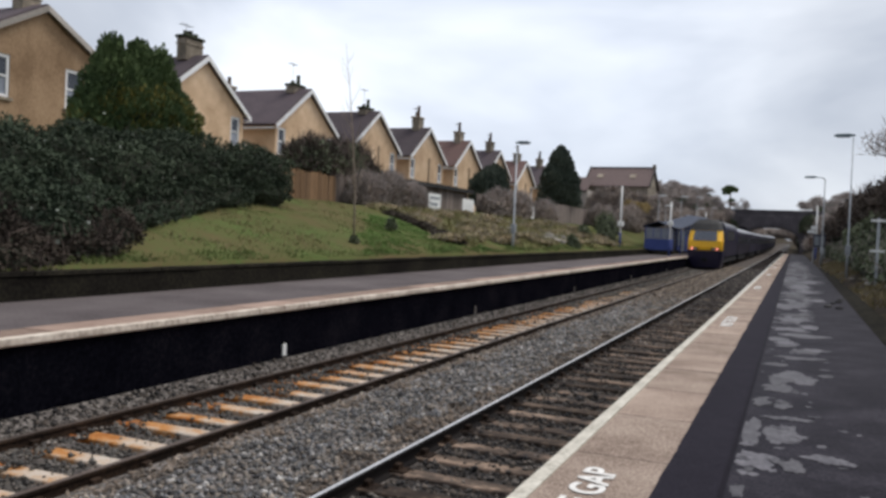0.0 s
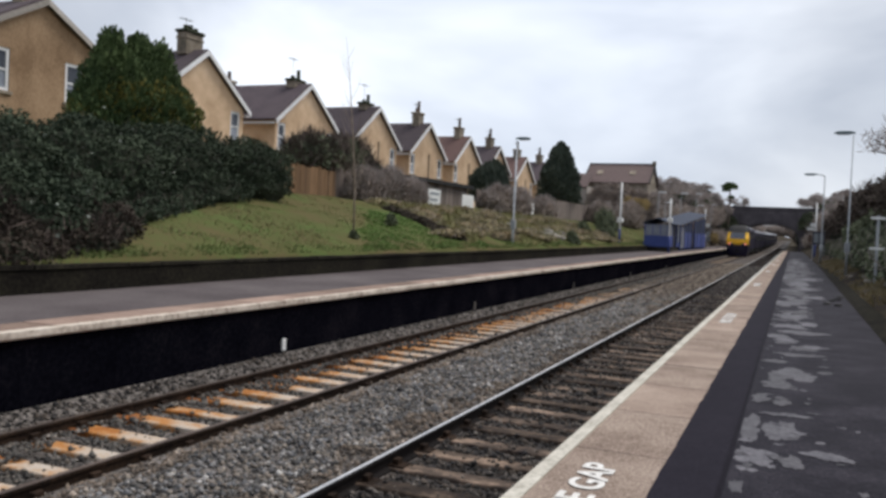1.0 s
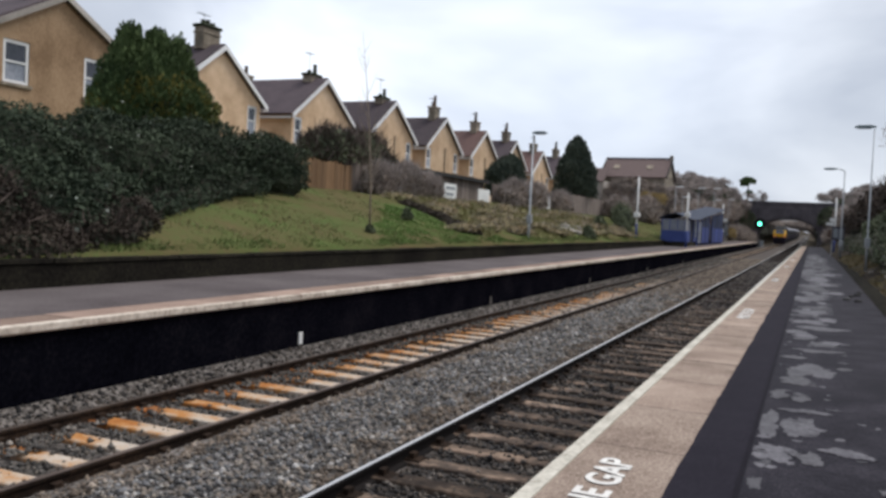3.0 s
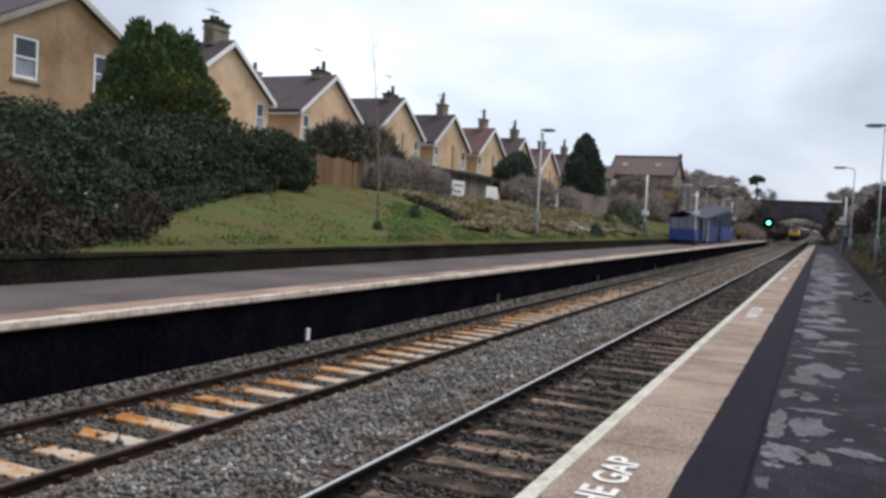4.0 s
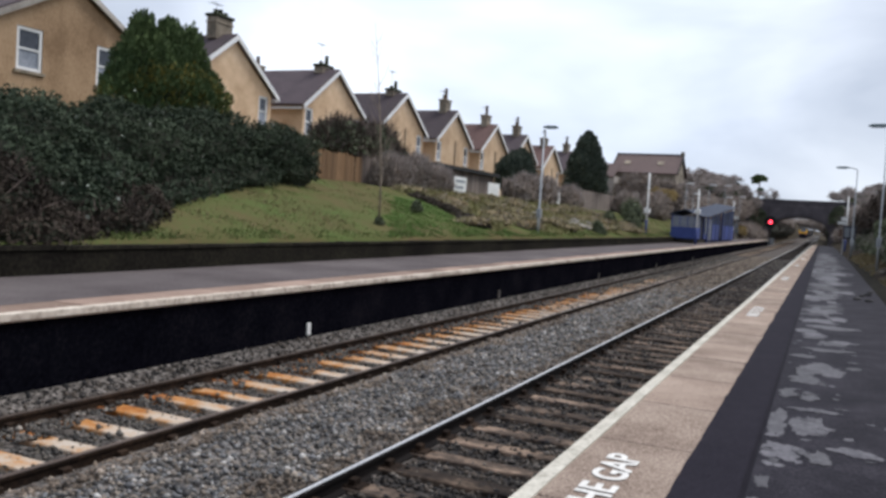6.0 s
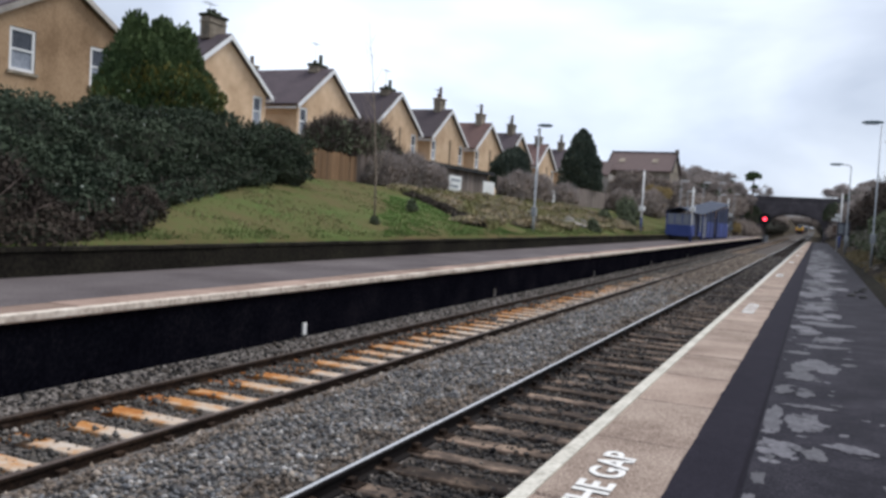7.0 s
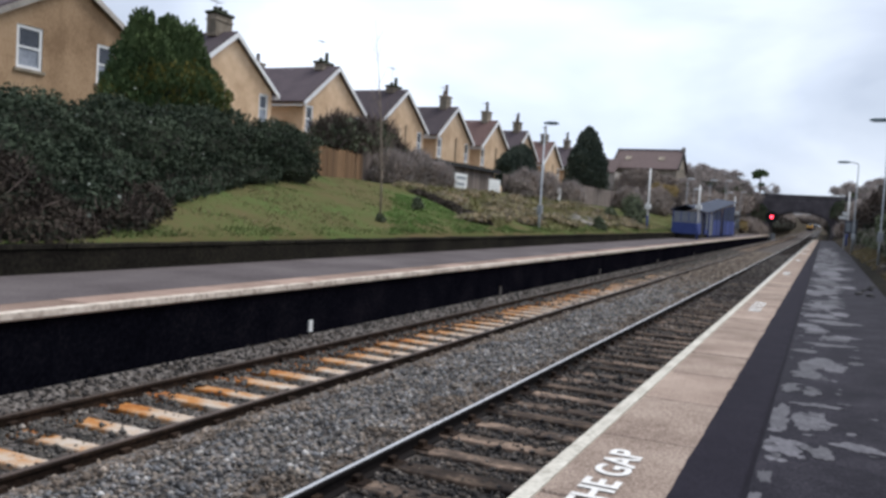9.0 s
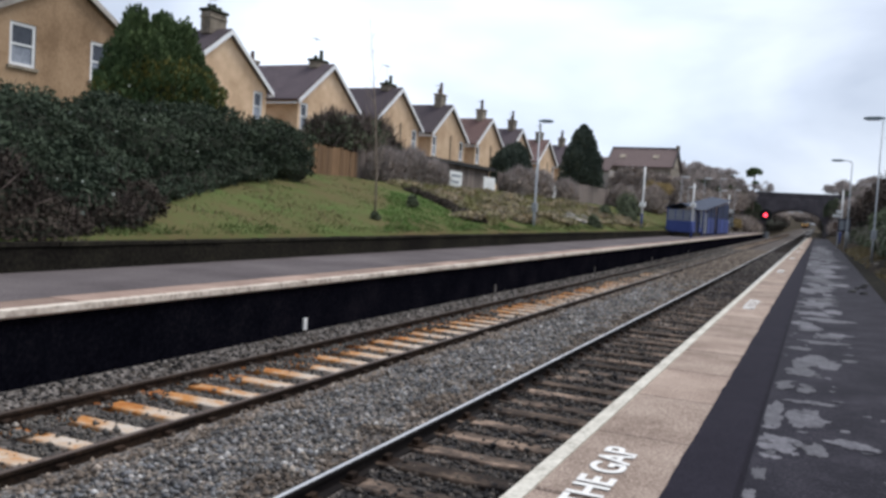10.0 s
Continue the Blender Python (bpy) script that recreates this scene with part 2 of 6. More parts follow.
SLEEPER_OLD = material("old_brown_sleeper", [(0.09, 0.062, 0.042), (0.16, 0.118, 0.085), (0.25, 0.2, 0.16)], 2.6, 24, 0.9, 0.5, vary=0.25, stretch_by=(1, 3, 1), blend=0.3, shift=True)
BATH_STONE = material("buff_stone", [(0.42, 0.28, 0.172), (0.58, 0.41, 0.265), (0.7, 0.525, 0.365)], 0.55, 16, 0.92, 0.15, vary=0.05, blend=0.25)
# Darker copy of the buff stone; lens vignetting is put into its colour.
BATH_STONE_DULL = material("vignette_darkened_buff_stone", [(0.2, 0.125, 0.07), (0.33, 0.22, 0.132), (0.43, 0.3, 0.19)], 0.5, 12, 0.92, 0.2, vary=0.03, blend=0.25, stretch_by=(1, 1, 0.6))
TILE_DARK = material("dark_roof_tile", [(0.052, 0.04, 0.046), (0.085, 0.064, 0.07)], 1.2, 16, 0.85, 0.3, vary=0.15)
TILE_RED = material("red_roof_tile", [(0.1, 0.058, 0.052), (0.145, 0.085, 0.075)], 2, 22, 0.85, 0.3, vary=0.12)
TILE_BROWN = material("brown_roof_tile", [(0.1, 0.072, 0.068), (0.14, 0.1, 0.094)], 2, 22, 0.9, 0.3, vary=0.08)
WHITE_PAINT = material("white_paint", [(0.66, 0.66, 0.66), (0.8, 0.8, 0.8)], 3, 30, 0.55, 0.05, vary=0.03)
POT = material("chimney_pot_clay", [(0.09, 0.06, 0.05), (0.16, 0.11, 0.08)], 4, 30, 0.9, 0.2)
CHIM = material("weathered_chimney_stone", [(0.12, 0.105, 0.085), (0.24, 0.2, 0.15), (0.36, 0.31, 0.25)], 2, 14, 0.9, 0.4)
MOSS = material("mossy_dark_cap", [(0.02, 0.024, 0.016), (0.05, 0.06, 0.03)], 4, 20, 0.95, 0.5)
GALV = material("galvanised_steel", [(0.3, 0.32, 0.34), (0.42, 0.44, 0.46)], 3, 30, 0.5, 0.05, metal=0.35)
GREY_HEAD = material("lamp_head_grey_green", [(0.05, 0.085, 0.09), (0.09, 0.13, 0.135)], 3, 30, 0.6, 0.05)
BLUE = material("station_blue_paint", [(0.03, 0.048, 0.17), (0.055, 0.08, 0.25)], 1.5, 20, 0.6, 0.08)
NAVY = material("train_navy_paint", [(0.012, 0.011, 0.03), (0.02, 0.018, 0.045)], 1.5, 20, 0.3, 0.02, spec=0.5)
ROOF_GREY = material("train_roof_grey", [(0.06, 0.06, 0.066), (0.1, 0.1, 0.11)], 1.5, 16, 0.5, 0.05)
YELLOW = material("warning_yellow_paint", [(0.88, 0.46, 0.02), (0.96, 0.55, 0.03)], 2, 20, 0.4, 0.03)
BLACK = material("black_grime_and_shade", [(0.008, 0.008, 0.01), (0.02, 0.019, 0.019)], 2, 20, 0.7, 0.2)
GLASS_DARK = material("dark_window_glass", [(0.03, 0.035, 0.045), (0.055, 0.06, 0.075)], 0.8, 6, 0.12, 0.0, spec=0.6)
SHELTER_GLASS = material("scratched_shelter_glazing", [(0.15, 0.165, 0.21), (0.26, 0.28, 0.33)], 1.6, 9, 0.3, 0.0, spec=0.4)
SCREEN = material("tinted_windscreen", [(0.05, 0.055, 0.07), (0.09, 0.1, 0.12)], 0.8, 6, 0.25, 0.0, spec=0.4)
GLASS_PALE = material("pale_window_glass", [(0.2, 0.22, 0.26), (0.34, 0.36, 0.41)], 1.4, 8, 0.15, 0.0, spec=0.5)
WOOD_FENCE = material("orange_fence_timber", [(0.13, 0.075, 0.038), (0.215, 0.126, 0.066)], 2, 25, 0.85, 0.3, vary=0.2, stretch_by=(3, 3, 0.4), shift=True)
GREY_FENCE = material("grey_fence_timber", [(0.135, 0.108, 0.095), (0.245, 0.2, 0.175)], 2, 25, 0.9, 0.3, vary=0.22, stretch_by=(3, 3, 0.4), shift=True)
# Dark masonry, its colour lifted to paint distance haze.
BRIDGE_STONE = material("dark_bridge_masonry", [(0.05, 0.044, 0.05), (0.09, 0.08, 0.088), (0.135, 0.122, 0.128)], 0.5, 5, 0.95, 0.5)
BARK = material("bark", [(0.08, 0.06, 0.048), (0.15, 0.115, 0.092)], 3, 30, 0.9, 0.5)
PALE_BARK = material("pale_bark", [(0.2, 0.155, 0.115), (0.34, 0.275, 0.215)], 3, 30, 0.9, 0.4)
# Twig brown made paler than bark, with distance haze in the colour.
TWIG = leafy("hazy_brown_twigs", (0.235, 0.203, 0.185), (0.45, 0.39, 0.36), 0.9)
TWIG_DARK = leafy("dark_twigs", (0.045, 0.034, 0.029), (0.13, 0.1, 0.085), 0.9)
IVY = leafy("ivy_leaves", (0.0155, 0.0255, 0.0145), (0.053, 0.071, 0.041), 0.85)
CONIFER = leafy("conifer_sprays", (0.036, 0.064, 0.024), (0.1, 0.14, 0.05), 0.8)
# Grey-green for the distant cypresses, with a veil of haze mixed in.
CYPRESS = leafy("haze_greyed_cypress", (0.045, 0.06, 0.045), (0.09, 0.108, 0.08), 0.8)
CONIFER_GOLD = leafy("yellowed_conifer_sprays", (0.07, 0.075, 0.016), (0.17, 0.145, 0.03), 0.7)
# Bramble brown lightened the same way for haze.
BRAMBLE = leafy("hazy_brown_bramble", (0.15, 0.12, 0.102), (0.35, 0.285, 0.237), 0.85)
DEAD_STEM = leafy("dead_brown_stems", (0.13, 0.115, 0.055), (0.24, 0.185, 0.1), 0.85)
BRAMBLE_DARK = leafy("dark_bramble", (0.018, 0.014, 0.011), (0.055, 0.041, 0.03), 0.85)
ROUGH = leafy("tawny_dead_growth", (0.165, 0.158, 0.075), (0.38, 0.295, 0.18), 0.85)
# Pale leaf colour that paints glints on the hedge.
LEAF_GLINT = leafy("pale_leaf_glints", (0.12, 0.14, 0.11), (0.28, 0.3, 0.26), 0.5)
SHRUB = leafy("dark_shrub_leaves", (0.066, 0.082, 0.05), (0.165, 0.185, 0.11), 0.8)
OLIVE = leafy("olive_willow", (0.22, 0.165, 0.07), (0.42, 0.315, 0.15), 0.8)
GRASSBLADE = leafy("grass_blades", (0.084, 0.114, 0.034), (0.145, 0.19, 0.057), 0.8)
DRYBLADE = leafy("dry_grass", (0.155, 0.168, 0.065), (0.3, 0.25, 0.12), 0.8)
LUSH = leafy("lush_grass", (0.095, 0.17, 0.04), (0.16, 0.262, 0.07), 0.8)
SIGN_WHITE = material("sign_white", [(0.68, 0.68, 0.66), (0.8, 0.8, 0.78)], 3, 20, 0.5, 0.02, vary=0.02)
SIGN_BLUE = material("sign_blue", [(0.03, 0.1, 0.3), (0.05, 0.14, 0.38)], 3, 20, 0.5, 0.02)
SIGN_GREY = material("sign_grey_lettering", [(0.18, 0.2, 0.22), (0.26, 0.28, 0.3)], 3, 20, 0.5, 0.02)
# Near-black green paints the shade deep inside foliage.
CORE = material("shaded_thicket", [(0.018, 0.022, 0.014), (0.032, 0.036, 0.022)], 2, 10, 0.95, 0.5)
# Brown core colour, lightened to carry the haze of the far woods.
CORE_BROWN = material("hazy_brown_thicket", [(0.13, 0.107, 0.093), (0.24, 0.2, 0.174)], 2, 10, 0.95, 0.5)
CANOPY = material("blue_grey_canopy", [(0.026, 0.032, 0.05), (0.055, 0.065, 0.095)], 1.5, 12, 0.75, 0.03, spec=0.1)
VERGE = material("pale_stone_verge", [(0.3, 0.27, 0.24), (0.45, 0.41, 0.37)], 2, 14, 0.9, 0.3)
RUBBLE = material("pale_rockery_stone", [(0.16, 0.145, 0.128), (0.31, 0.285, 0.25)], 4, 30, 0.9, 0.4, vary=0.25)


def grass_ground():
    """Green turf on the near bank; leaf litter and dead growth in the wooded cutting and on the other bank."""
    m = material("turf", [(0.114, 0.085, 0.045), (0.09, 0.086, 0.036), (0.077, 0.114, 0.035)], 0.45, 12, 1.0, 0.8, vary=0.0, blend=0.35, spec=0.03)
    nt, lk = m.node_tree.nodes, m.node_tree.links
    tc, sep, nz = nt.new("ShaderNodeTexCoord"), nt.new("ShaderNodeSeparateXYZ"), nt.new("ShaderNodeTexNoise")
    nz.inputs["Scale"].default_value = 0.5
    lk.new(tc.outputs["Object"], sep.inputs[0])
    lk.new(tc.outputs["Object"], nz.inputs["Vector"])
    along, across, both, mx = nt.new("ShaderNodeMapRange"), nt.new("ShaderNodeMapRange"), nt.new("ShaderNodeMath"), nt.new("ShaderNodeMix")
    along.inputs[1].default_value, along.inputs[2].default_value = 92, 112
    across.inputs[1].default_value, across.inputs[2].default_value = 0.0, 2.0
    lk.new(sep.outputs["Y"], along.inputs["Value"])
    lk.new(sep.outputs["X"], across.inputs["Value"])
    both.operation = "MAXIMUM"
    lk.new(along.outputs["Result"], both.inputs[0])
    lk.new(across.outputs["Result"], both.inputs[1])
    litter = nt.new("ShaderNodeValToRGB")
    litter.color_ramp.elements[0].position, litter.color_ramp.elements[0].color = 0.35, (0.03, 0.024, 0.02, 1)
    litter.color_ramp.elements[1].position, litter.color_ramp.elements[1].color = 0.65, (0.07, 0.058, 0.04, 1)
    lk.new(nz.outputs["Fac"], litter.inputs["Fac"])
    bsdf = nt["Principled BSDF"]
    green = bsdf.inputs["Base Color"].links[0].from_socket
    mx.data_type = "RGBA"
    lk.new(both.outputs["Value"], mx.inputs[0])
    lk.new(green, mx.inputs[6])
    lk.new(litter.outputs["Color"], mx.inputs[7])
    lk.new(mx.outputs[2], bsdf.inputs["Base Color"])
    return m


TURF = grass_ground()


# ---- mesh building ----
class Shape:
    """Vertices and faces of one part."""

    def __init__(self):
        self.v, self.f = [], []

    def box(self, x0, x1, y0, y1, z0, z1):
        n = len(self.v)
        self.v += [(x, y, z) for z in (z0, z1) for x, y in ((x0, y0), (x1, y0), (x1, y1), (x0, y1))]
        self.f += [tuple(n + i for i in q) for q in ((3, 2, 1, 0), (4, 5, 6, 7), (0, 1, 5, 4), (1, 2, 6, 5), (2, 3, 7, 6), (3, 0, 4, 7))]
        return self

    def slab(self, corners, thick):
        """A plate with these corners, thickened along its normal."""
        c = [Vector(p) for p in corners]
        nrm = (c[1] - c[0]).cross(c[2] - c[0]).normalized() * thick
        n, k = len(self.v), len(c)
        self.v += [tuple(p) for p in c] + [tuple(p - nrm) for p in c]
        self.f += [tuple(range(n, n + k)), tuple(range(n + 2 * k - 1, n + k - 1, -1))]
        self.f += [(n + i, n + k + i, n + k + (i + 1) % k, n + (i + 1) % k) for i in range(k)]
        return self

    def tube(self, points, radii, sides=8, caps=True):
        base = len(self.v)
        pts = [Vector(p) for p in points]
        for i, p in enumerate(pts):
            way = (pts[min(i + 1, len(pts) - 1)] - pts[max(i - 1, 0)]).normalized()
            side = way.orthogonal().normalized() if abs(way.z) < 0.99 else Vector((1, 0, 0))
            up = way.cross(side).normalized()
            side = up.cross(way)
            for k in range(sides):
                a = 2 * math.pi * k / sides
                self.v.append(tuple(p + (side * math.cos(a) + up * math.sin(a)) * radii[i]))
        for i in range(len(pts) - 1):
            for k in range(sides):
                a, b = base + i * sides + k, base + i * sides + (k + 1) % sides
                self.f.append((a, b, b + sides, a + sides))
        if caps:
            self.f.append(tuple(range(base + sides - 1, base - 1, -1)))
            self.f.append(tuple(range(base + (len(pts) - 1) * sides, base + len(pts) * sides)))
        return self

    def loft(self, rings, closed=True, caps=True):
        """Skin over rings with equal numbers of points."""
        base, k = len(self.v), len(rings[0])
        for r in rings:
            self.v += [tuple(p) for p in r]
        for i in range(len(rings) - 1):
            for j in range(k if closed else k - 1):
                a, b = base + i * k + j, base + i * k + (j + 1) % k
                self.f.append((a, b, b + k, a + k))
        if caps and closed:
            self.f.append(tuple(range(base + k - 1, base - 1, -1)))
            self.f.append(tuple(range(base + (len(rings) - 1) * k, base + len(rings) * k)))
        return self

    def mesh(self, name, mat, smooth=False, bevel=0.0):
        me = bpy.data.meshes.new(name)
        me.from_pydata(self.v, [], self.f)
        bm = bmesh.new()
        bm.from_mesh(me)
        bmesh.ops.recalc_face_normals(bm, faces=bm.faces)
        if bevel:
            bmesh.ops.bevel(bm, geom=bm.edges[:], offset=bevel, segments=1, affect="EDGES")
        bm.to_mesh(me)
        bm.free()
        me.materials.append(mat)
        if smooth:
            me.polygons.foreach_set("use_smooth", [True] * len(me.polygons))
        return me


def part(name, shape, mat, parent=None, label="", smooth=False, bevel=0.0):
    me = shape if isinstance(shape, bpy.types.Mesh) else shape.mesh(name, mat, smooth, bevel)
    ob = new(name, me)
    if parent:
        ob.parent = parent
    if label:
        ob["label"] = label
    return ob


def thing(name, m, label, category, group="", kind=""):
    ob = new(name)
    ob.empty_display_size = 0.2
    ob.matrix_basis = m
    return tagged(ob, label, category, group, kind)


def raw_mesh(name, verts, quads, mat):
    """A mesh from arrays of vertices and of three- or four-cornered faces."""
    me = bpy.data.meshes.new(name)
    n, k = len(quads), quads.shape[1]
    me.vertices.add(len(verts))
    me.vertices.foreach_set("co", np.asarray(verts, np.float32).ravel())
    me.loops.add(n * k)
    me.loops.foreach_set("vertex_index", np.asarray(quads, np.int32).ravel())
    me.polygons.add(n)
    me.polygons.foreach_set("loop_start", np.arange(0, n * k, k, dtype=np.int32))
    me.update(calc_edges=True)
    me.validate()
    me.materials.append(mat)
    return me


# ---- ground: one sheet in the shape of the cutting ----
def ground_height(x, y):
    g = grade(y)
    deep = max(0.0, min(1.0, (y - 125) / 60))
    if x < -9.75:
        d = -9.75 - x
        bank = 0.5 + 1.9 * min(1.0, d / 7.2) ** 0.85
        if d > 7.2:
            bank += 0.15 * min(1, (d - 7.2) / 6)
        return g * 0.6 + bank + deep * min(7.0, d * 0.8) + 0.006 * max(0, d - 40)
    if x < 2.85:
        return -1.3 + g * (0.4 if y < 150 else 1)
    d = x - 2.85
    return 0.02 + g * 0.3 + 2.6 * min(1.0, d / 6.5) + deep * min(6.0, d * 0.7) + 0.006 * max(0, d - 40)


def build_ground():
    xs = [-1500, -400, -120, -70, -45, -38, -30, -26, -22, -19.5, -18, -17, -16, -15, -14, -13, -12, -11, -10.4, -9.8, -9.7, -6, 0, 2.4, 2.86, 3.2, 3.8, 4.6, 5.6, 7, 9.4, 12, 18, 30, 70, 150, 400, 1500]
    ys = [-300, -60, -20] + list(range(-8, 60, 2)) + list(range(60, 250, 6)) + [260, 300, 360, 450, 600, 800, 1200, 2000, 4000]
    v, f = [], []
    for y in ys:
        for x in xs:
            z = ground_height(x, y)
            if x < -9.9 or x > 3.3:
                z += 0.12 * noise.noise((x * 0.55, y * 0.4, 3.0)) + 0.05 * noise.noise((x * 1.7, y * 1.3, 7.0))
            v.append((x, y, z))
    w = len(xs)
    for j in range(len(ys) - 1):
        for i in range(w - 1):
            a = j * w + i
            f.append((a, a + 1, a + 1 + w, a + w))
    s = Shape()
    s.v, s.f = v, f
    return tagged(part("ground", s, TURF, smooth=True), "grassy railway cutting with banks on both sides", "ground", kind="structure")


build_ground()


# ---- track: ballast, sleepers, rails ----
def strip(shape, sections, ys):
    """A profile (x, z) carried along the line; sections(y) gives it."""
    return shape.loft([[(x, y, z) for x, z in sections(y)] for y in ys], closed=True)


LONG = [-40, 0, 10, 30, 60, 90, 120, 150, 170, 190, 220, 280, 400, 560, 700]


NEAR_LONG, FAR_LONG = [-40, 0, 10, 30, 45], [45, 60, 90, 120, 150, 170, 190, 220, 280, 400, 560, 700]


def bed_profile(y):
    z = RAIL + grade(y)
    return [(-6.38, -1.29 + grade(y)), (-6.38, z + 0.06), (-6.2, z + 0.0), (-6.0, z - 0.07), (-5.95, z - 0.13), (-5.75, z - 0.18), (-4.5, z - 0.18), (-4.3, z - 0.105), (-3.8, z - 0.08), (-3.3, z - 0.075),
            (-2.4, z - 0.12), (-2.2, z - 0.18), (-0.5, z - 0.19), (-0.05, z - 0.2), (-0.05, -1.29 + grade(y))]


def build_ballast():
    tagged(part("ballast_bed", strip(Shape(), bed_profile, NEAR_LONG), BED), "grey crushed stone ballast bed under the tracks", "ballast", kind="structure")
    tagged(part("ballast_bed", strip(Shape(), bed_profile, FAR_LONG), BED_FAR), "browned ballast bed of the line beyond the platforms", "ballast", kind="structure")
    bed = Shape()
    strip(bed, lambda y: [(-2.2, -1.25 + grade(y)), (-2.2, RAIL - 0.172 + grade(y)), (-0.5, RAIL - 0.18 + grade(y)), (-0.045, RAIL - 0.19 + grade(y)), (-0.045, -1.25 + grade(y))], LONG)
    tagged(part("oily_ballast_bed", bed, DARK_BED), "oily dark ballast bed of the near track", "ballast", kind="structure")
    rnd = np.random.default_rng(4)
    n = 100000
    y = 2.0 + 76 * rnd.random(n) ** 1.9
    x = rnd.uniform(-6.36, -0.1, n)
    r = rnd.uniform(0.015, 0.032, n) * (1 + y * 0.018) * np.where(rnd.random(n) < 0.1, 1.45, 1.0)
    between = np.abs(x - TRACK_X) <= 0.66
    drift = np.array([noise.noise((a * 1.6, b * 2.3, 5.0)) for a, b in zip(x.tolist(), y.tolist())])
    buried = between & (x < TRACK_X - 0.34 + 0.55 * drift)
    z = RAIL - 0.172 + 0.105 * np.exp(-((x + 3.3) / 1.05) ** 4) + np.where(x < -5.96, 0.1 + np.clip((-5.96 - x) * 0.34, 0, 0.13) - r * 0.45, 0) + r * 0.3 + np.where((y > 10), 0.003 * (y - 10), 0)
    z = z + np.where(buried, 0.06, np.where(rnd.random(n) < np.where(x > -2.2, np.where(drift > 0.15, 0.3, 0.03), 0.05), 0.04, 0))
    gap = np.abs(x[:, None] - np.array(R_X)[None])
    clear = np.min(gap, 1) > np.where(x > -2.4, 0.13, 0.07)
    x, y, z, r, between, drift = x[clear], y[clear], z[clear], r[clear], between[clear], drift[clear]
    rusty = (np.min(gap, 1)[clear] < 0.42 + 0.5 * drift) | (y + 14 * drift > 30)
    n = len(x)
    octa = np.array([(1, 0, 0), (0, 1, 0), (-1, 0, 0), (0, -1, 0), (0, 0, 1), (0, 0, -1)], float)
    faces = np.array([(0, 1, 4), (1, 2, 4), (2, 3, 4), (3, 0, 4), (1, 0, 5), (2, 1, 5), (3, 2, 5), (0, 3, 5)])
    ang = rnd.uniform(0, 6.28, n)
    jit = octa[None] * rnd.uniform(0.6, 1.25, (n, 6, 1)) + rnd.normal(0, 0.18, (n, 6, 3))
    c, s_ = np.cos(ang)[:, None], np.sin(ang)[:, None]
    vx, vy, vz = jit[..., 0] * c - jit[..., 1] * s_, jit[..., 0] * s_ + jit[..., 1] * c, jit[..., 2] * 0.75
    verts = np.stack([vx, vy, vz], -1) * r[:, None, None] + np.stack([x, y, z], -1)[:, None]
    # Foot stones get the dark material in place of weaker light there.
    foot = x < -5.95
    open_bed = (x < -2.3) & ~between & ~foot
    for name, pick, mat, label in (("ballast_stones", open_bed & ~rusty, STONE, "loose grey, bluish and brown ballast stones between the tracks"), ("rusty_ballast_stones", open_bed & rusty, RUST_STONE, "rust-stained ballast stones along the far rails"),
                                   ("dark_ballast_stones", between, SHADE_STONE, "dark ballast stones between the far rails"), ("grimy_ballast_stones", foot, OILY_SHADED_STONE, "ballast stones banked against the far platform foot, coloured dark as shade"), ("oily_ballast_stones", x >= -2.3, OILY_SHADED_STONE, "oily dark ballast stones between the near rails")):
        v = verts[pick].reshape(-1, 3)
        quads = (faces[None] + 6 * np.arange(len(v) // 6)[:, None, None]).reshape(-1, 3)
        tagged(part(name, raw_mesh(name, v, quads, mat), mat), label, "ballast", kind="stuff")


build_ballast()


def rail_profile(xc, y):
    z = RAIL + grade(y)
    return [(xc + a, z + b) for a, b in ((-0.07, -0.158), (0.07, -0.158), (0.07, -0.148), (0.012, -0.13), (0.012, -0.045), (0.035, -0.035), (0.035, -0.004), (-0.035, -0.004), (-0.035, -0.035), (-0.012, -0.045), (-0.012, -0.13), (-0.07, -0.148))]


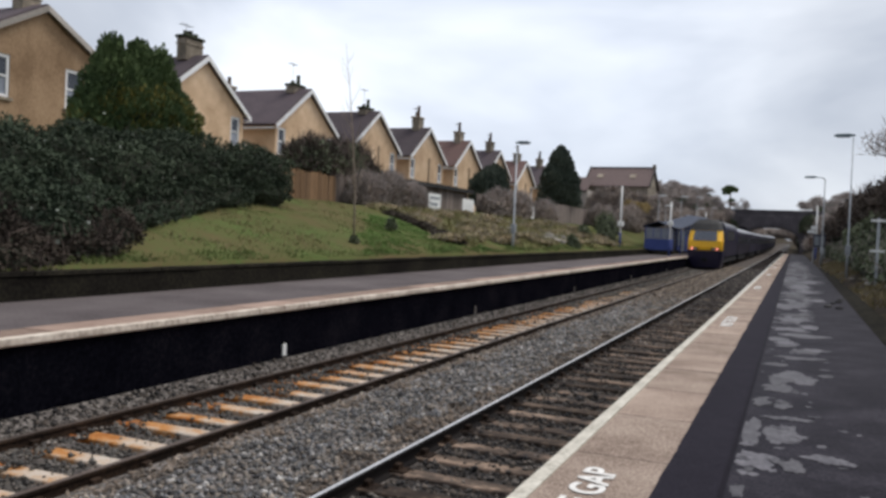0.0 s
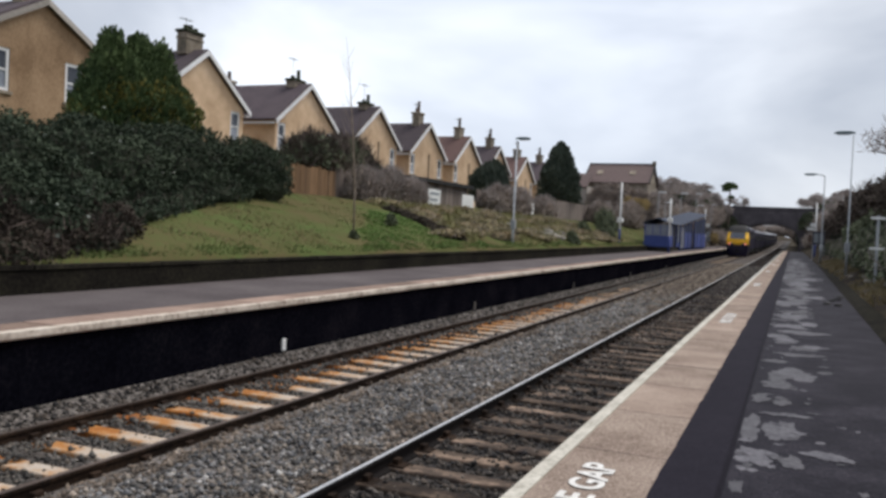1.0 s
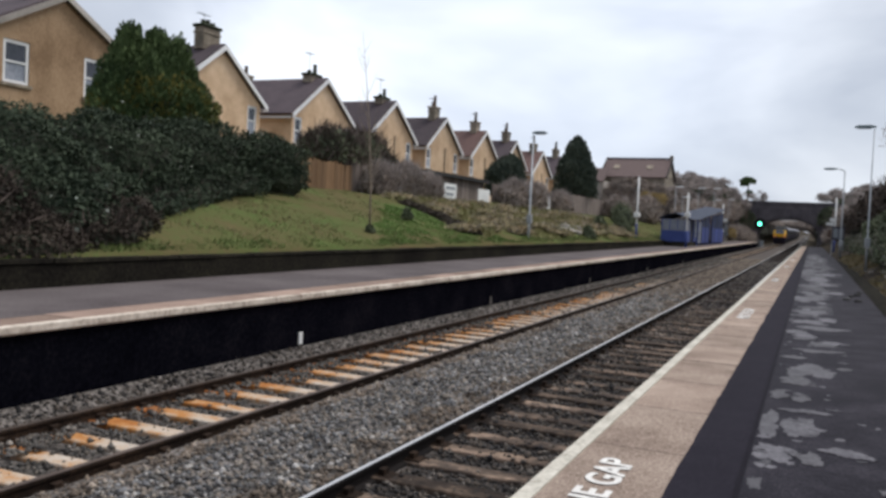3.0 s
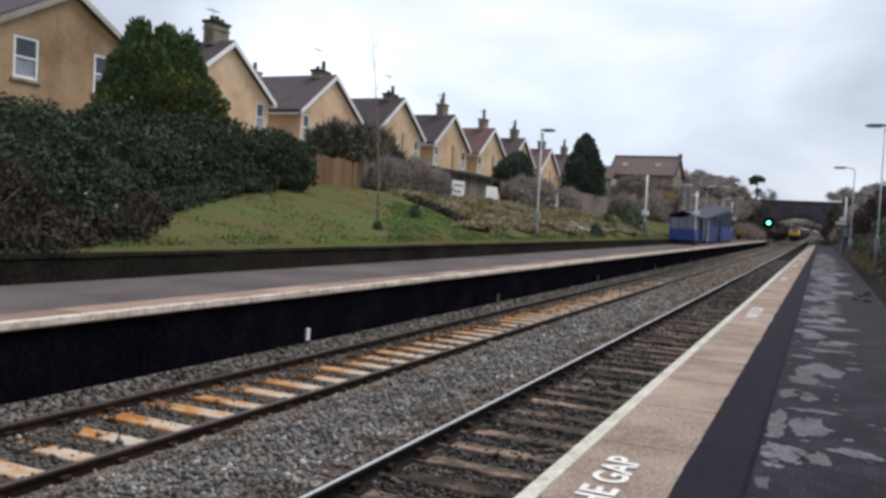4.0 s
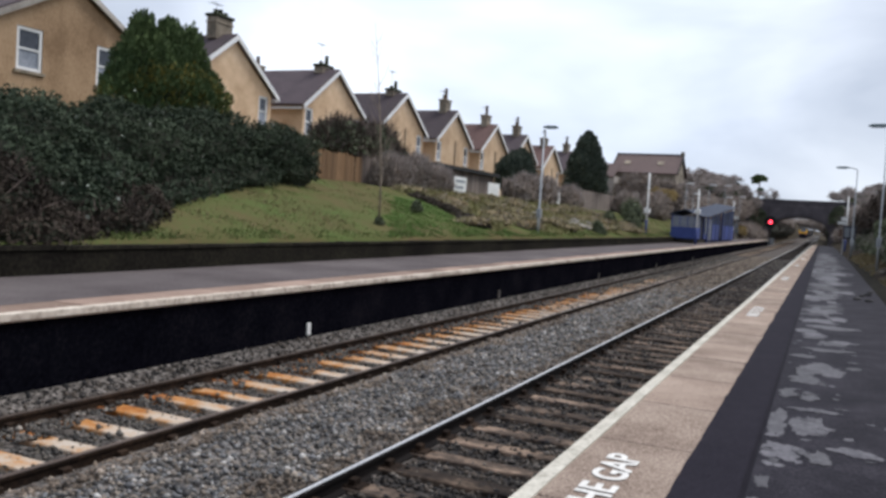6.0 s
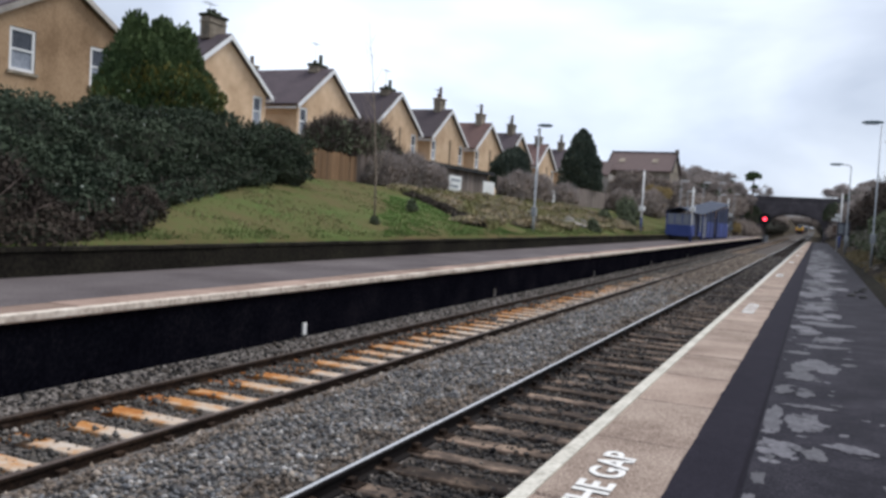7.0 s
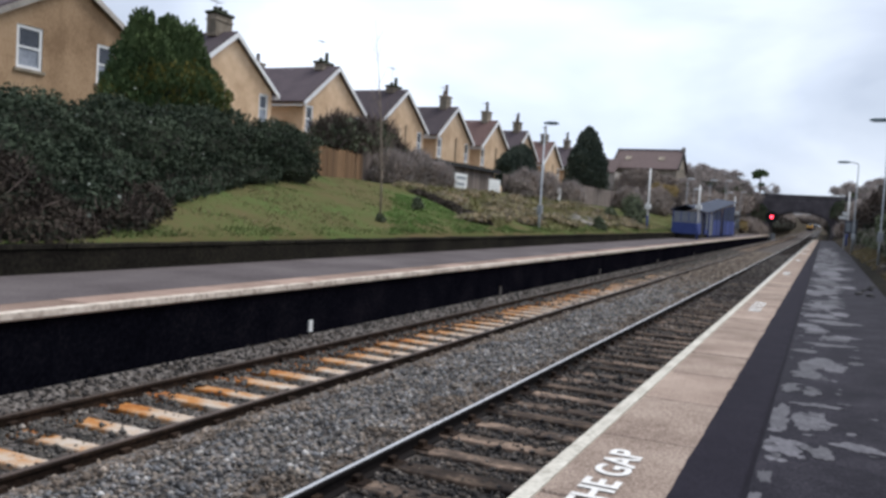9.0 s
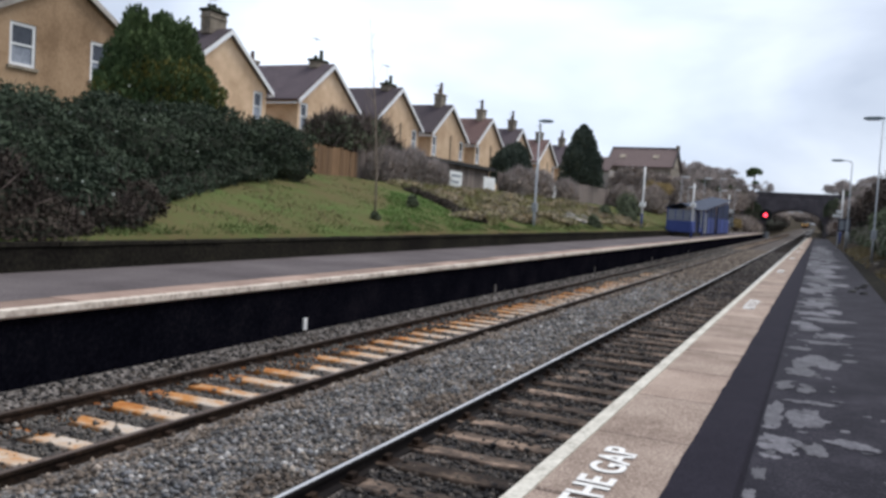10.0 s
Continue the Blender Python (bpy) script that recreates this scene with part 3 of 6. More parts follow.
def build_track(centre, rails, mat, old, side, head, label, stretch_y, shine=(-0.03, 0.03)):
    t = thing("railway_track", pose(0, 0, 0), label, "railway track", "tracks of the line", "structure")
    for xc in rails:
        s = Shape()
        strip(s, lambda y: rail_profile(xc, y), LONG)
        r = part("rail", s, side, t)
        h = Shape()
        strip(h, lambda y: [(xc + shine[0], RAIL + grade(y) - 0.006), (xc + shine[1], RAIL + grade(y) - 0.006), (xc + shine[1] - 0.004, RAIL + grade(y)), (xc + shine[0] + 0.004, RAIL + grade(y))], LONG)
        part("rail_head", h, head, r, "worn running surface of the rail")
    chairs = Shape()
    me, older = [], []
    for k in range(4):
        w = 0.122 + 0.006 * (k - 1.5)
        me.append(Shape().box(-1.29, 1.29, -w, w, -0.26, -0.13 + 0.006 * k).mesh("sleeper", mat, bevel=0.012))
        older.append(Shape().box(-1.29, 1.29, -w, w, -0.26, -0.13 + 0.006 * k).mesh("sleeper", old, bevel=0.012))
    rnd = random.Random(stretch_y)
    y, i = stretch_y, 0
    rest = Shape()
    while y < 230:
        if y < 110:
            ob = new("sleeper", (me if y < 30 + rnd.uniform(-7, 9) else older)[rnd.randrange(4)])
            ob.parent = t
            ob.matrix_basis = pose(centre + rnd.uniform(-0.03, 0.03), y, RAIL + grade(y) + rnd.uniform(-0.012, 0.006), 0, 0, rnd.uniform(-1.8, 1.8))
        else:
            rest.box(centre - 1.29, centre + 1.29, y - 0.125, y + 0.125, RAIL + grade(y) - 0.25, RAIL + grade(y) - 0.13)
        if y < 45:
            for xc in rails:
                z = RAIL + grade(y)
                chairs.box(xc - 0.18, xc + 0.18, y - 0.09, y + 0.09, z - 0.135, z - 0.112)
                for sgn in (-1, 1):
                    chairs.box(xc + sgn * 0.075 - 0.03, xc + sgn * 0.075 + 0.03, y - 0.05, y + 0.05, z - 0.115, z - 0.06)
        y += 0.635 + rnd.uniform(-0.02, 0.02)
    tagged(part("far_sleepers", rest, old, t), kind="stuff")
    tagged(part("rail_chairs", chairs, RAIL_SIDE, t, "rusty cast rail chairs"), kind="stuff")


build_track(TRACK_X, R_X[2:], SLEEPER_FAR, SLEEPER_OLD, RAIL_SIDE, RAIL_DULL, "rusty rails on pale rust-streaked sleepers beside the far platform", -8.44)
build_track((R_X[0] + R_X[1]) / 2, R_X[:2], SLEEPER_NEAR, SLEEPER_OILY, RAIL_DARK, RAIL_HEAD, "polished rails on dark oily timber sleepers beside the near platform", -8.59, (-0.032, 0.008))


# ---- platforms ----
PLAT_Y = [-30, 0, 10, 25, 40, 60, 80, 100, 120, 138]


def build_near_platform():
    p = thing("platform_1", pose(0, 0, 0), "near station platform of asphalt with pinkish concrete edge slabs", "platform", kind="structure")
    s = Shape()
    strip(s, lambda y: [(1.03, -1.29), (1.03, near_grade(y)), (2.72 + 0.006 * max(0, y - 10), near_grade(y) + 0.02), (2.72 + 0.006 * max(0, y - 10), -1.29)], PLAT_Y)
    part("walkway", s, ASPHALT_OLD, p, "dark worn asphalt with paler worn patches")
    s = Shape()
    strip(s, lambda y: [(0.688, -1.29), (0.688, near_grade(y) + 0.002), (1.0295, near_grade(y) + 0.001), (1.0295, -1.29)], PLAT_Y)
    part("asphalt_strip", s, ASPHALT_NEW, p, "smooth newer strip of dark asphalt")
    s = Shape()
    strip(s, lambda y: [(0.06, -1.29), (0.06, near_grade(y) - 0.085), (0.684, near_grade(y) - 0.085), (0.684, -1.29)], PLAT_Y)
    part("platform_face", s, DARK_FACE, p, "dark brick platform face, soot and overhang shade in its colour")
    s = Shape()
    wide = lambda y: 0.006 * max(0, y - 10)
    strip(s, lambda y: [(2.56 + wide(y), -0.3), (2.56 + wide(y), near_grade(y) + 0.024), (2.66 + wide(y), near_grade(y) + 0.07), (2.86 + wide(y), near_grade(y) + 0.12), (2.86 + wide(y), -0.3)], PLAT_Y)
    part("edging_kerb", s, DARK_WALL, p, "dark soil-covered edging along the bank")
    return p


def build_far_platform():
    p = thing("platform_2", pose(0, 0, 0), "far station platform of grey asphalt with a sooty, shade-blackened face", "platform", kind="structure")
    top = lambda y: 0.03 + grade(y)
    s = Shape()
    strip(s, lambda y: [(-9.6, -1.29), (-9.6, top(y)), (-7.02, top(y)), (-7.02, -1.29)], PLAT_Y)
    part("walkway", s, ASPHALT_FAR, p, "grey asphalt walkway")
    s = Shape()
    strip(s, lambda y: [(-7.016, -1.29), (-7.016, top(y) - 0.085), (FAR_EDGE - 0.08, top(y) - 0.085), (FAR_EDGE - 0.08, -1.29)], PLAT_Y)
    part("platform_face", s, DARK_FACE, p, "black brick platform face, soot and overhang shade in its colour")
    return p


platform_near, platform_far = build_near_platform(), build_far_platform()


def build_retaining_wall():
    s = Shape()
    strip(s, lambda y: [(-9.86, -0.5), (-9.86, 0.42 + grade(y) * 0.9), (-9.60, 0.4 + grade(y) * 0.9), (-9.604, -0.5)], PLAT_Y[:8])
    w = tagged(part("retaining_wall", s, DARK_WALL), "low dark mossy retaining wall behind the far platform", "wall", kind="structure")
    c = Shape()
    rnd = random.Random(3)
    y = -20.0
    while y < 100:
        ln = rnd.uniform(0.8, 1.3)
        g = grade(y) * 0.9
        c.box(-9.9 + rnd.uniform(-0.015, 0.015), -9.57 + rnd.uniform(-0.015, 0.015), y, y + ln - 0.02, 0.42 + g, 0.475 + g + rnd.uniform(0, 0.02))
        y += ln
    tagged(part("coping_stones", c, DARK_WALL, w), kind="stuff")


build_retaining_wall()


# ---- houses: gables towards the line, ridges square to it ----
DEPTH, GROUND = 6.6, 2.3


CORNERS = ((-3.0, -2.25), (2.2, 2.95))


def sash_window(parent, y0, y1, z0, z1, x=0.0):
    """White sash window in its opening, facing +x."""
    w = part("window", Shape().box(x - 0.16, x - 0.10, y0, y1, z0, z1), WHITE_PAINT, parent, "white painted sash window")
    f = Shape()
    for a, b, c, d in ((y0, y1, z0, z0 + 0.12), (y0, y1, z1 - 0.12, z1), (y0, y0 + 0.12, z0 + 0.12, z1 - 0.12), (y1 - 0.12, y1, z0 + 0.12, z1 - 0.12),
                       (y0 + 0.12, y1 - 0.12, (z0 + z1) / 2 - 0.035, (z0 + z1) / 2 + 0.035)):
        f.box(x - 0.1, x - 0.03, a, b, c, d)
    part("window_frame", f, WHITE_PAINT, w)
    zm = (z0 + z1) / 2
    part("pane", Shape().box(x - 0.098, x - 0.07, y0 + 0.12, y1 - 0.12, zm + 0.035, z1 - 0.12), GLASS_DARK, w, "upper pane of grey glass")
    part("pane", Shape().box(x - 0.098, x - 0.08, y0 + 0.12, y1 - 0.12, z0 + 0.12, zm - 0.035), GLASS_PALE, w, "lower pane of pale grey glass")
    part("sill", Shape().box(x - 0.1, x + 0.09, y0 - 0.1, y1 + 0.1, z0 - 0.12, z0 - 0.004), CHIM, w, "weathered stone sill")


def chimney(parent, x, width, height, base, pots, mossy=False):
    """Stone stack with a projecting cap; pots lists (place across, height)."""
    c = part("chimney", Shape().box(x - 0.3, x + 0.3, -width / 2, width / 2, base, base + height), CHIM, parent, "weathered stone chimney stack", bevel=0.02)
    part("chimney_band", Shape().box(x - 0.34, x + 0.34, -width / 2 - 0.04, width / 2 + 0.04, base + height * 0.72, base + height * 0.8), CHIM, c, bevel=0.01)
    part("chimney_cap", Shape().box(x - 0.38, x + 0.38, -width / 2 - 0.08, width / 2 + 0.08, base + height + 0.002, base + height + 0.15), MOSS if mossy else CHIM, c, "dark mossy cap" if mossy else "", bevel=0.03)
    for y, h in pots:
        z = base + height + 0.14
        part("chimney_pot", Shape().tube([(x, y, z), (x, y, z + 0.07), (x, y, z + h), (x, y, z + h + 0.07)], [0.16, 0.13, 0.11, 0.14], 10), MOSS if mossy else POT, c, "stained chimney pot")


def wall_with_windows(cuts, windows, sill, head, roofline):
    """The gable wall, one connected mesh 0.3 m thick with its window openings."""
    s = Shape()
    for x in (0.0, -0.3):
        for y in cuts:
            s.v += [(x, y, z) for z in (0.0, sill, min(head, roofline(y) - 0.03), roofline(y))]
    n = len(cuts)
    at = lambda side, i, k: side * n * 4 + i * 4 + k
    solid = lambda i, k: 0 <= i < n - 1 and 0 <= k < 3 and not ((cuts[i], cuts[i + 1]) in windows and k == 1)
    for i in range(n - 1):
        for k in range(3):
            if not solid(i, k):
                continue
            for side in (0, 1):
                s.f.append((at(side, i, k), at(side, i + 1, k), at(side, i + 1, k + 1), at(side, i, k + 1)))
            for ni, nk, p, q in ((i - 1, k, (i, k), (i, k + 1)), (i + 1, k, (i + 1, k), (i + 1, k + 1)), (i, k - 1, (i, k), (i + 1, k)), (i, k + 1, (i, k + 1), (i + 1, k + 1))):
                if not solid(ni, nk):
                    s.f.append((at(0, *p), at(0, *q), at(1, *q), at(1, *p)))
    return s


def build_house(tile, label, windows, SILL, HEAD, verge=None, stone=None, HALF=3.25, EAVE=4.85, APEX=7.2, stack=(0.85, 0.8), pots=((0.2, 0.75),), mossy=False, pipe=True):
    stone = stone or BATH_STONE
    roofline = lambda y: APEX - 0.05 - abs(y) * (APEX - EAVE) / HALF
    h = thing("house", pose(0, 0, 0), label, "house", "row of gabled stone houses")
    s = wall_with_windows([-HALF, *windows[0], 0.0, *windows[1], HALF], windows, SILL, HEAD, roofline)
    part("gable_wall", s, stone, h, "buff stone gable wall")
    for sgn in (-1, 1):
        part("side_wall", Shape().box(-DEPTH, -0.302, sgn * HALF - (0.3 if sgn > 0 else 0), sgn * HALF + (0.3 if sgn < 0 else 0), 0, EAVE - 0.1), BATH_STONE, h)
    part("back_wall", Shape().slab([(-DEPTH, HALF, 0), (-DEPTH, -HALF, 0), (-DEPTH, -HALF, roofline(HALF)), (-DEPTH, 0, roofline(0)), (-DEPTH, HALF, roofline(HALF))], 0.3), BATH_STONE, h)
    slope = (APEX - EAVE) / HALF
    for sgn in (-1, 1):
        e = HALF + 0.3
        ze = APEX - slope * e + 0.06
        r = part("roof", Shape().slab([(0.16, 0, APEX + 0.06), (-DEPTH - 0.2, 0, APEX + 0.06), (-DEPTH - 0.2, sgn * e, ze), (0.16, sgn * e, ze)][::sgn], 0.1), tile, h, "plain tiled roof slope")
        rows = Shape()
        for k in range(1, 13):
            y = sgn * e * k / 13
            z = APEX + 0.06 - slope * abs(y)
            rows.box(-DEPTH - 0.2, 0.15, y - 0.02, y + 0.02, z - 0.01, z + 0.022)
        tagged(part("tile_courses", rows, tile, r), kind="stuff")
        part("bargeboard", Shape().slab([(0.24, 0, APEX + 0.1), (0.24, sgn * e, ze + 0.04), (0.24, sgn * e, ze - 0.2), (0.24, 0, APEX - 0.14)][::sgn], 0.07), verge or WHITE_PAINT, h, "weathered stone verge" if verge else "white painted bargeboard")
        part("gutter", Shape().box(-DEPTH, 0.1, sgn * e - 0.06, sgn * e + 0.06, ze - 0.2, ze - 0.1), WHITE_PAINT, h)
    part("ridge_tiles", Shape().tube([(0.2, 0, APEX + 0.07), (-DEPTH - 0.2, 0, APEX + 0.07)], [0.09, 0.09], 6), tile, h)
    chimney(h, -0.95, stack[0], stack[1], APEX - 0.15, pots, mossy)
    chimney(h, -DEPTH + 0.7, 0.6, 0.45, APEX - 0.1, ((0.0, 0.5),))
    for y0, y1 in windows:
        sash_window(h, y0, y1, SILL, HEAD)
    if pipe:
        part("drainpipe", Shape().tube([(0.06, 0.3, 0), (0.06, 0.3, 4.9)], [0.045, 0.045], 6), CHIM, h, "brown drainpipe")
    aerial = Shape().tube([(-0.95, -0.3, APEX + 0.6), (-0.95, -0.3, APEX + 1.7)], [0.014, 0.014], 5)
    aerial.tube([(-0.95, -0.75, APEX + 1.6), (-0.95, 0.15, APEX + 1.6)], [0.015, 0.015], 4)
    for k in range(5):
        aerial.tube([(-1.15, -0.7 + 0.18 * k, APEX + 1.6), (-0.75, -0.7 + 0.18 * k, APEX + 1.6)], [0.01, 0.01], 4)
    part("aerial", aerial, GALV, h, "thin rooftop television aerial")
    return h


HOUSE_X = -26.0
nearest = build_house(TILE_DARK, "buff stone house with a vignette-darkened gable, pale verges and two sash windows", ((-2.52, -1.42), (1.13, 2.03)), 3.2, 4.8, VERGE, BATH_STONE_DULL, HALF=3.7, EAVE=4.88, APEX=6.92, pipe=False)
nearest.matrix_basis = pose(HOUSE_X, 23.17, GROUND + 0.22)
first = build_house(TILE_DARK, "buff stone house with a broad mossy chimney and white-edged gable", CORNERS, 3.1, 4.65, stack=(1.25, 1.1), pots=((-0.35, 0.16), (0.0, 0.22), (0.38, 0.14)), mossy=True, pipe=False)
first.matrix_basis = pose(HOUSE_X, 32.65, GROUND)
low = build_house(TILE_DARK, "buff stone house with a low dark chimney and white-edged gable", CORNERS, 3.1, 4.65, stack=(1.1, 0.42), pots=((0.3, 0.55), (-0.3, 0.12)), mossy=True)
low.matrix_basis = pose(HOUSE_X, 42.1, GROUND)
copy_thing(low, pose(HOUSE_X, 51.0, GROUND))
tall = build_house(TILE_DARK, "buff stone house with a tall chimney and dark tiled roof", CORNERS, 3.1, 4.65, stack=(0.95, 1.0), pots=((0.1, 0.85), (-0.25, 0.3)))
tall.matrix_basis = pose(HOUSE_X, 59.7, GROUND)
red = build_house(TILE_RED, "buff stone house with a tall chimney and reddish tiled roof", CORNERS, 3.1, 4.65, stack=(0.95, 0.95), pots=((0.1, 0.8),))
red.matrix_basis = pose(HOUSE_X, 68.5, GROUND)
for y in (76.7, 94.0):
    copy_thing(tall, pose(HOUSE_X, y, GROUND))
for y in (85.5, 102.5):
    copy_thing(red, pose(HOUSE_X, y, GROUND - 0.2))


def build_end_house():
    """The large tiled house that closes the row, its long roof facing the platforms."""
    h = thing("house", pose(-22.1, 116, 2.75), "large house with a long brown roof closing the row", "house")
    part("wall", Shape().box(-4.4, 4.4, 0, 8, 0, 6.2), CHIM, h, "dull brown stone wall")
    part("roof", Shape().slab([(-4.7, -0.3, 6.1), (4.7, -0.3, 6.1), (4.7, 4, 9.0), (-4.7, 4, 9.0)], 0.15), TILE_BROWN, h, "brown tiled roof slope")
    part("roof", Shape().slab([(4.7, 8.3, 6.1), (-4.7, 8.3, 6.1), (-4.7, 4, 9.0), (4.7, 4, 9.0)], 0.15), TILE_BROWN, h)
    part("ridge", Shape().box(-4.8, 4.8, 3.88, 4.12, 9.0, 9.14), TILE_DARK, h, "dark ridge tiles")
    for sgn in (-1, 1):
        part("gable_end", Shape().slab([(sgn * 4.4, 0, 6.1), (sgn * 4.4, 8, 6.1), (sgn * 4.4, 4, 8.9)][::sgn], 0.3), CHIM, h)
        part("bargeboard", Shape().slab([(sgn * 4.76, -0.4, 5.9), (sgn * 4.76, 4, 8.95), (sgn * 4.76, 4, 9.25), (sgn * 4.76, -0.4, 6.25)][::sgn], 0.08), BLACK, h, "dark bargeboard")
    part("chimney", Shape().box(4.3, 4.75, 3.7, 4.3, 8.7, 9.45), CHIM, h)
    for x in (-2.8, 1.9):
        part("rooflight", Shape().slab([(x - 0.42, 1.5, 7.42), (x + 0.42, 1.5, 7.42), (x + 0.42, 2.3, 7.95), (x - 0.42, 2.3, 7.95)], 0.06), CHIM, h, "dull brownish rooflight")
    for x in (-3.2, -1.2, 1.0, 3.0):
        w = part("window", Shape().box(x - 0.55, x + 0.55, -0.06, -0.004, 3.6, 5.1), WHITE_PAINT, h, "white framed window")
        part("pane", Shape().box(x - 0.45, x + 0.45, -0.08, -0.062, 3.7, 5.0), GLASS_PALE, w)
    l = thing("house", pose(-27.5, 112, 2.6), "low rendered house with a brown roof beside the end house", "house")
    part("wall", Shape().box(-3, 2.2, 0, 7, 0, 5.4), VERGE, l, "pale rendered wall")
    part("roof", Shape().slab([(-3.2, -0.3, 5.3), (2.2, -0.3, 5.3), (2.2, 3.5, 7.4), (-3.2, 3.5, 7.4)], 0.15), TILE_BROWN, l, "brown tiled roof slope")
    for x in (-1.8, 0.6):
        w = part("window", Shape().box(x - 0.5, x + 0.5, -0.06, -0.004, 3.2, 4.6), WHITE_PAINT, l, "white framed window")
        part("pane", Shape().box(x - 0.4, x + 0.4, -0.08, -0.062, 3.3, 4.5), GLASS_PALE, w)


build_end_house()


# ---- back of the gardens: fences, outbuilding, sign boards ----
def build_fence(x, y0, y1, z0, height, mat, label, lean=0.0):
    f = thing("garden_fence", pose(x, y0, z0), label, "fence", "garden fences above the bank")
    n = int((y1 - y0) / 0.15)
    me = [Shape().box(-0.012, 0.012, 0.004, 0.146, 0.04, height + d).mesh("board", mat) for d in (0, 0.03, -0.04)]
    rnd = random.Random(int(y0 * 10))
    for k in range(n):
        b = new("board", me[rnd.randrange(3)])
        b.parent = f
        b.matrix_basis = pose(rnd.uniform(-0.01, 0.01), k * 0.15, 0, rnd.uniform(-0.6, 0.6), 0, 0)
    k = 0
    while k * 1.8 < y1 - y0:
        part("post", Shape().box(-0.12, -0.02, k * 1.8, k * 1.8 + 0.1, -0.3, height + 0.08), mat, f)
        k += 1
    part("rail", Shape().box(-0.07, -0.02, 0, y1 - y0, height * 0.3, height * 0.3 + 0.08), mat, f)
    part("rail", Shape().box(-0.07, -0.02, 0, y1 - y0, height * 0.8, height * 0.8 + 0.08), mat, f)


build_fence(-17.9, 27.2, 32.2, 2.2, 1.5, WOOD_FENCE, "orange-brown timber board fence above the bank")
build_fence(-18.1, 32.4, 41.6, 2.4, 1.5, GREY_FENCE, "weathered grey-brown timber board fence")
build_fence(-18.4, 51.5, 72.0, 2.5, 1.5, GREY_FENCE, "weathered dark timber board fence behind shrubs")
build_fence(-18.6, 72.4, 104.0, 2.6, 1.7, GREY_FENCE, "long dark garden fence below the end houses")


def build_outbuilding():
    o = thing("outbuilding", pose(-19.0, 41.8, 2.35), "low timber outbuilding with a dark sloping felt roof", "shed")
    part("wall", Shape().box(-2.6, 0, 0, 9.3, 0, 1.85), GREY_FENCE, o, "brown boarded wall")
    me = Shape().box(0.002, 0.02, 0, 0.275, 0, 1.82).mesh("board", GREY_FENCE)
    for k in range(32):
        plank = new("board", me)
        plank.parent, plank.matrix_basis = o, pose(0, k * 0.29, 0)
    part("roof", Shape().slab([(0.35, -0.3, 1.86), (0.35, 9.6, 1.86), (-2.8, 9.6, 2.25), (-2.8, -0.3, 2.25)], 0.1), TILE_DARK, o, "dark felt roof")
    part("fascia", Shape().box(0.352, 0.38, -0.3, 9.6, 1.66, 1.88), BLACK, o, "dark fascia board")


build_outbuilding()


def sign_board(y0, y1, z0, z1, x, label, bars):
    s = thing("sign_board", pose(x, (y0 + y1) / 2, z0), label, "sign", "white boards on the bank")
    w, h = (y1 - y0) / 2, z1 - z0
    part("panel", Shape().box(-0.03, 0, -w, w, 0, h), SIGN_WHITE, s, bevel=0.006)
    for k, (a, b, c, mat) in enumerate(bars):
        part("lettering_bar", Shape().box(0.004, 0.01, -w * a, w * b, h * c, h * (c + 0.13)), mat, s)
    for sgn in (-1, 1):
        part("post", Shape().box(-0.1, -0.034, sgn * w * 0.7 - 0.04, sgn * w * 0.7 + 0.04, -0.7, h), GREY_FENCE, s)


sign_board(41.1, 42.8, 2.33, 3.48, -17.3, "white sign board with grey and blue lettering bars", [(0.75, 0.75, 0.72, SIGN_GREY), (0.75, 0.5, 0.42, SIGN_GREY), (-0.1, 0.85, 0.12, SIGN_BLUE)])
sign_board(46.4, 48.3, 2.55, 3.45, -17.4, "pale blank sign board on posts", [(0.6, 0.5, 0.5, SIGN_WHITE)])
sign_board(59.5, 61.4, 2.6, 3.6, -17.4, "pale weathered sign board near the fence", [(0.6, 0.5, 0.5, SIGN_WHITE)])


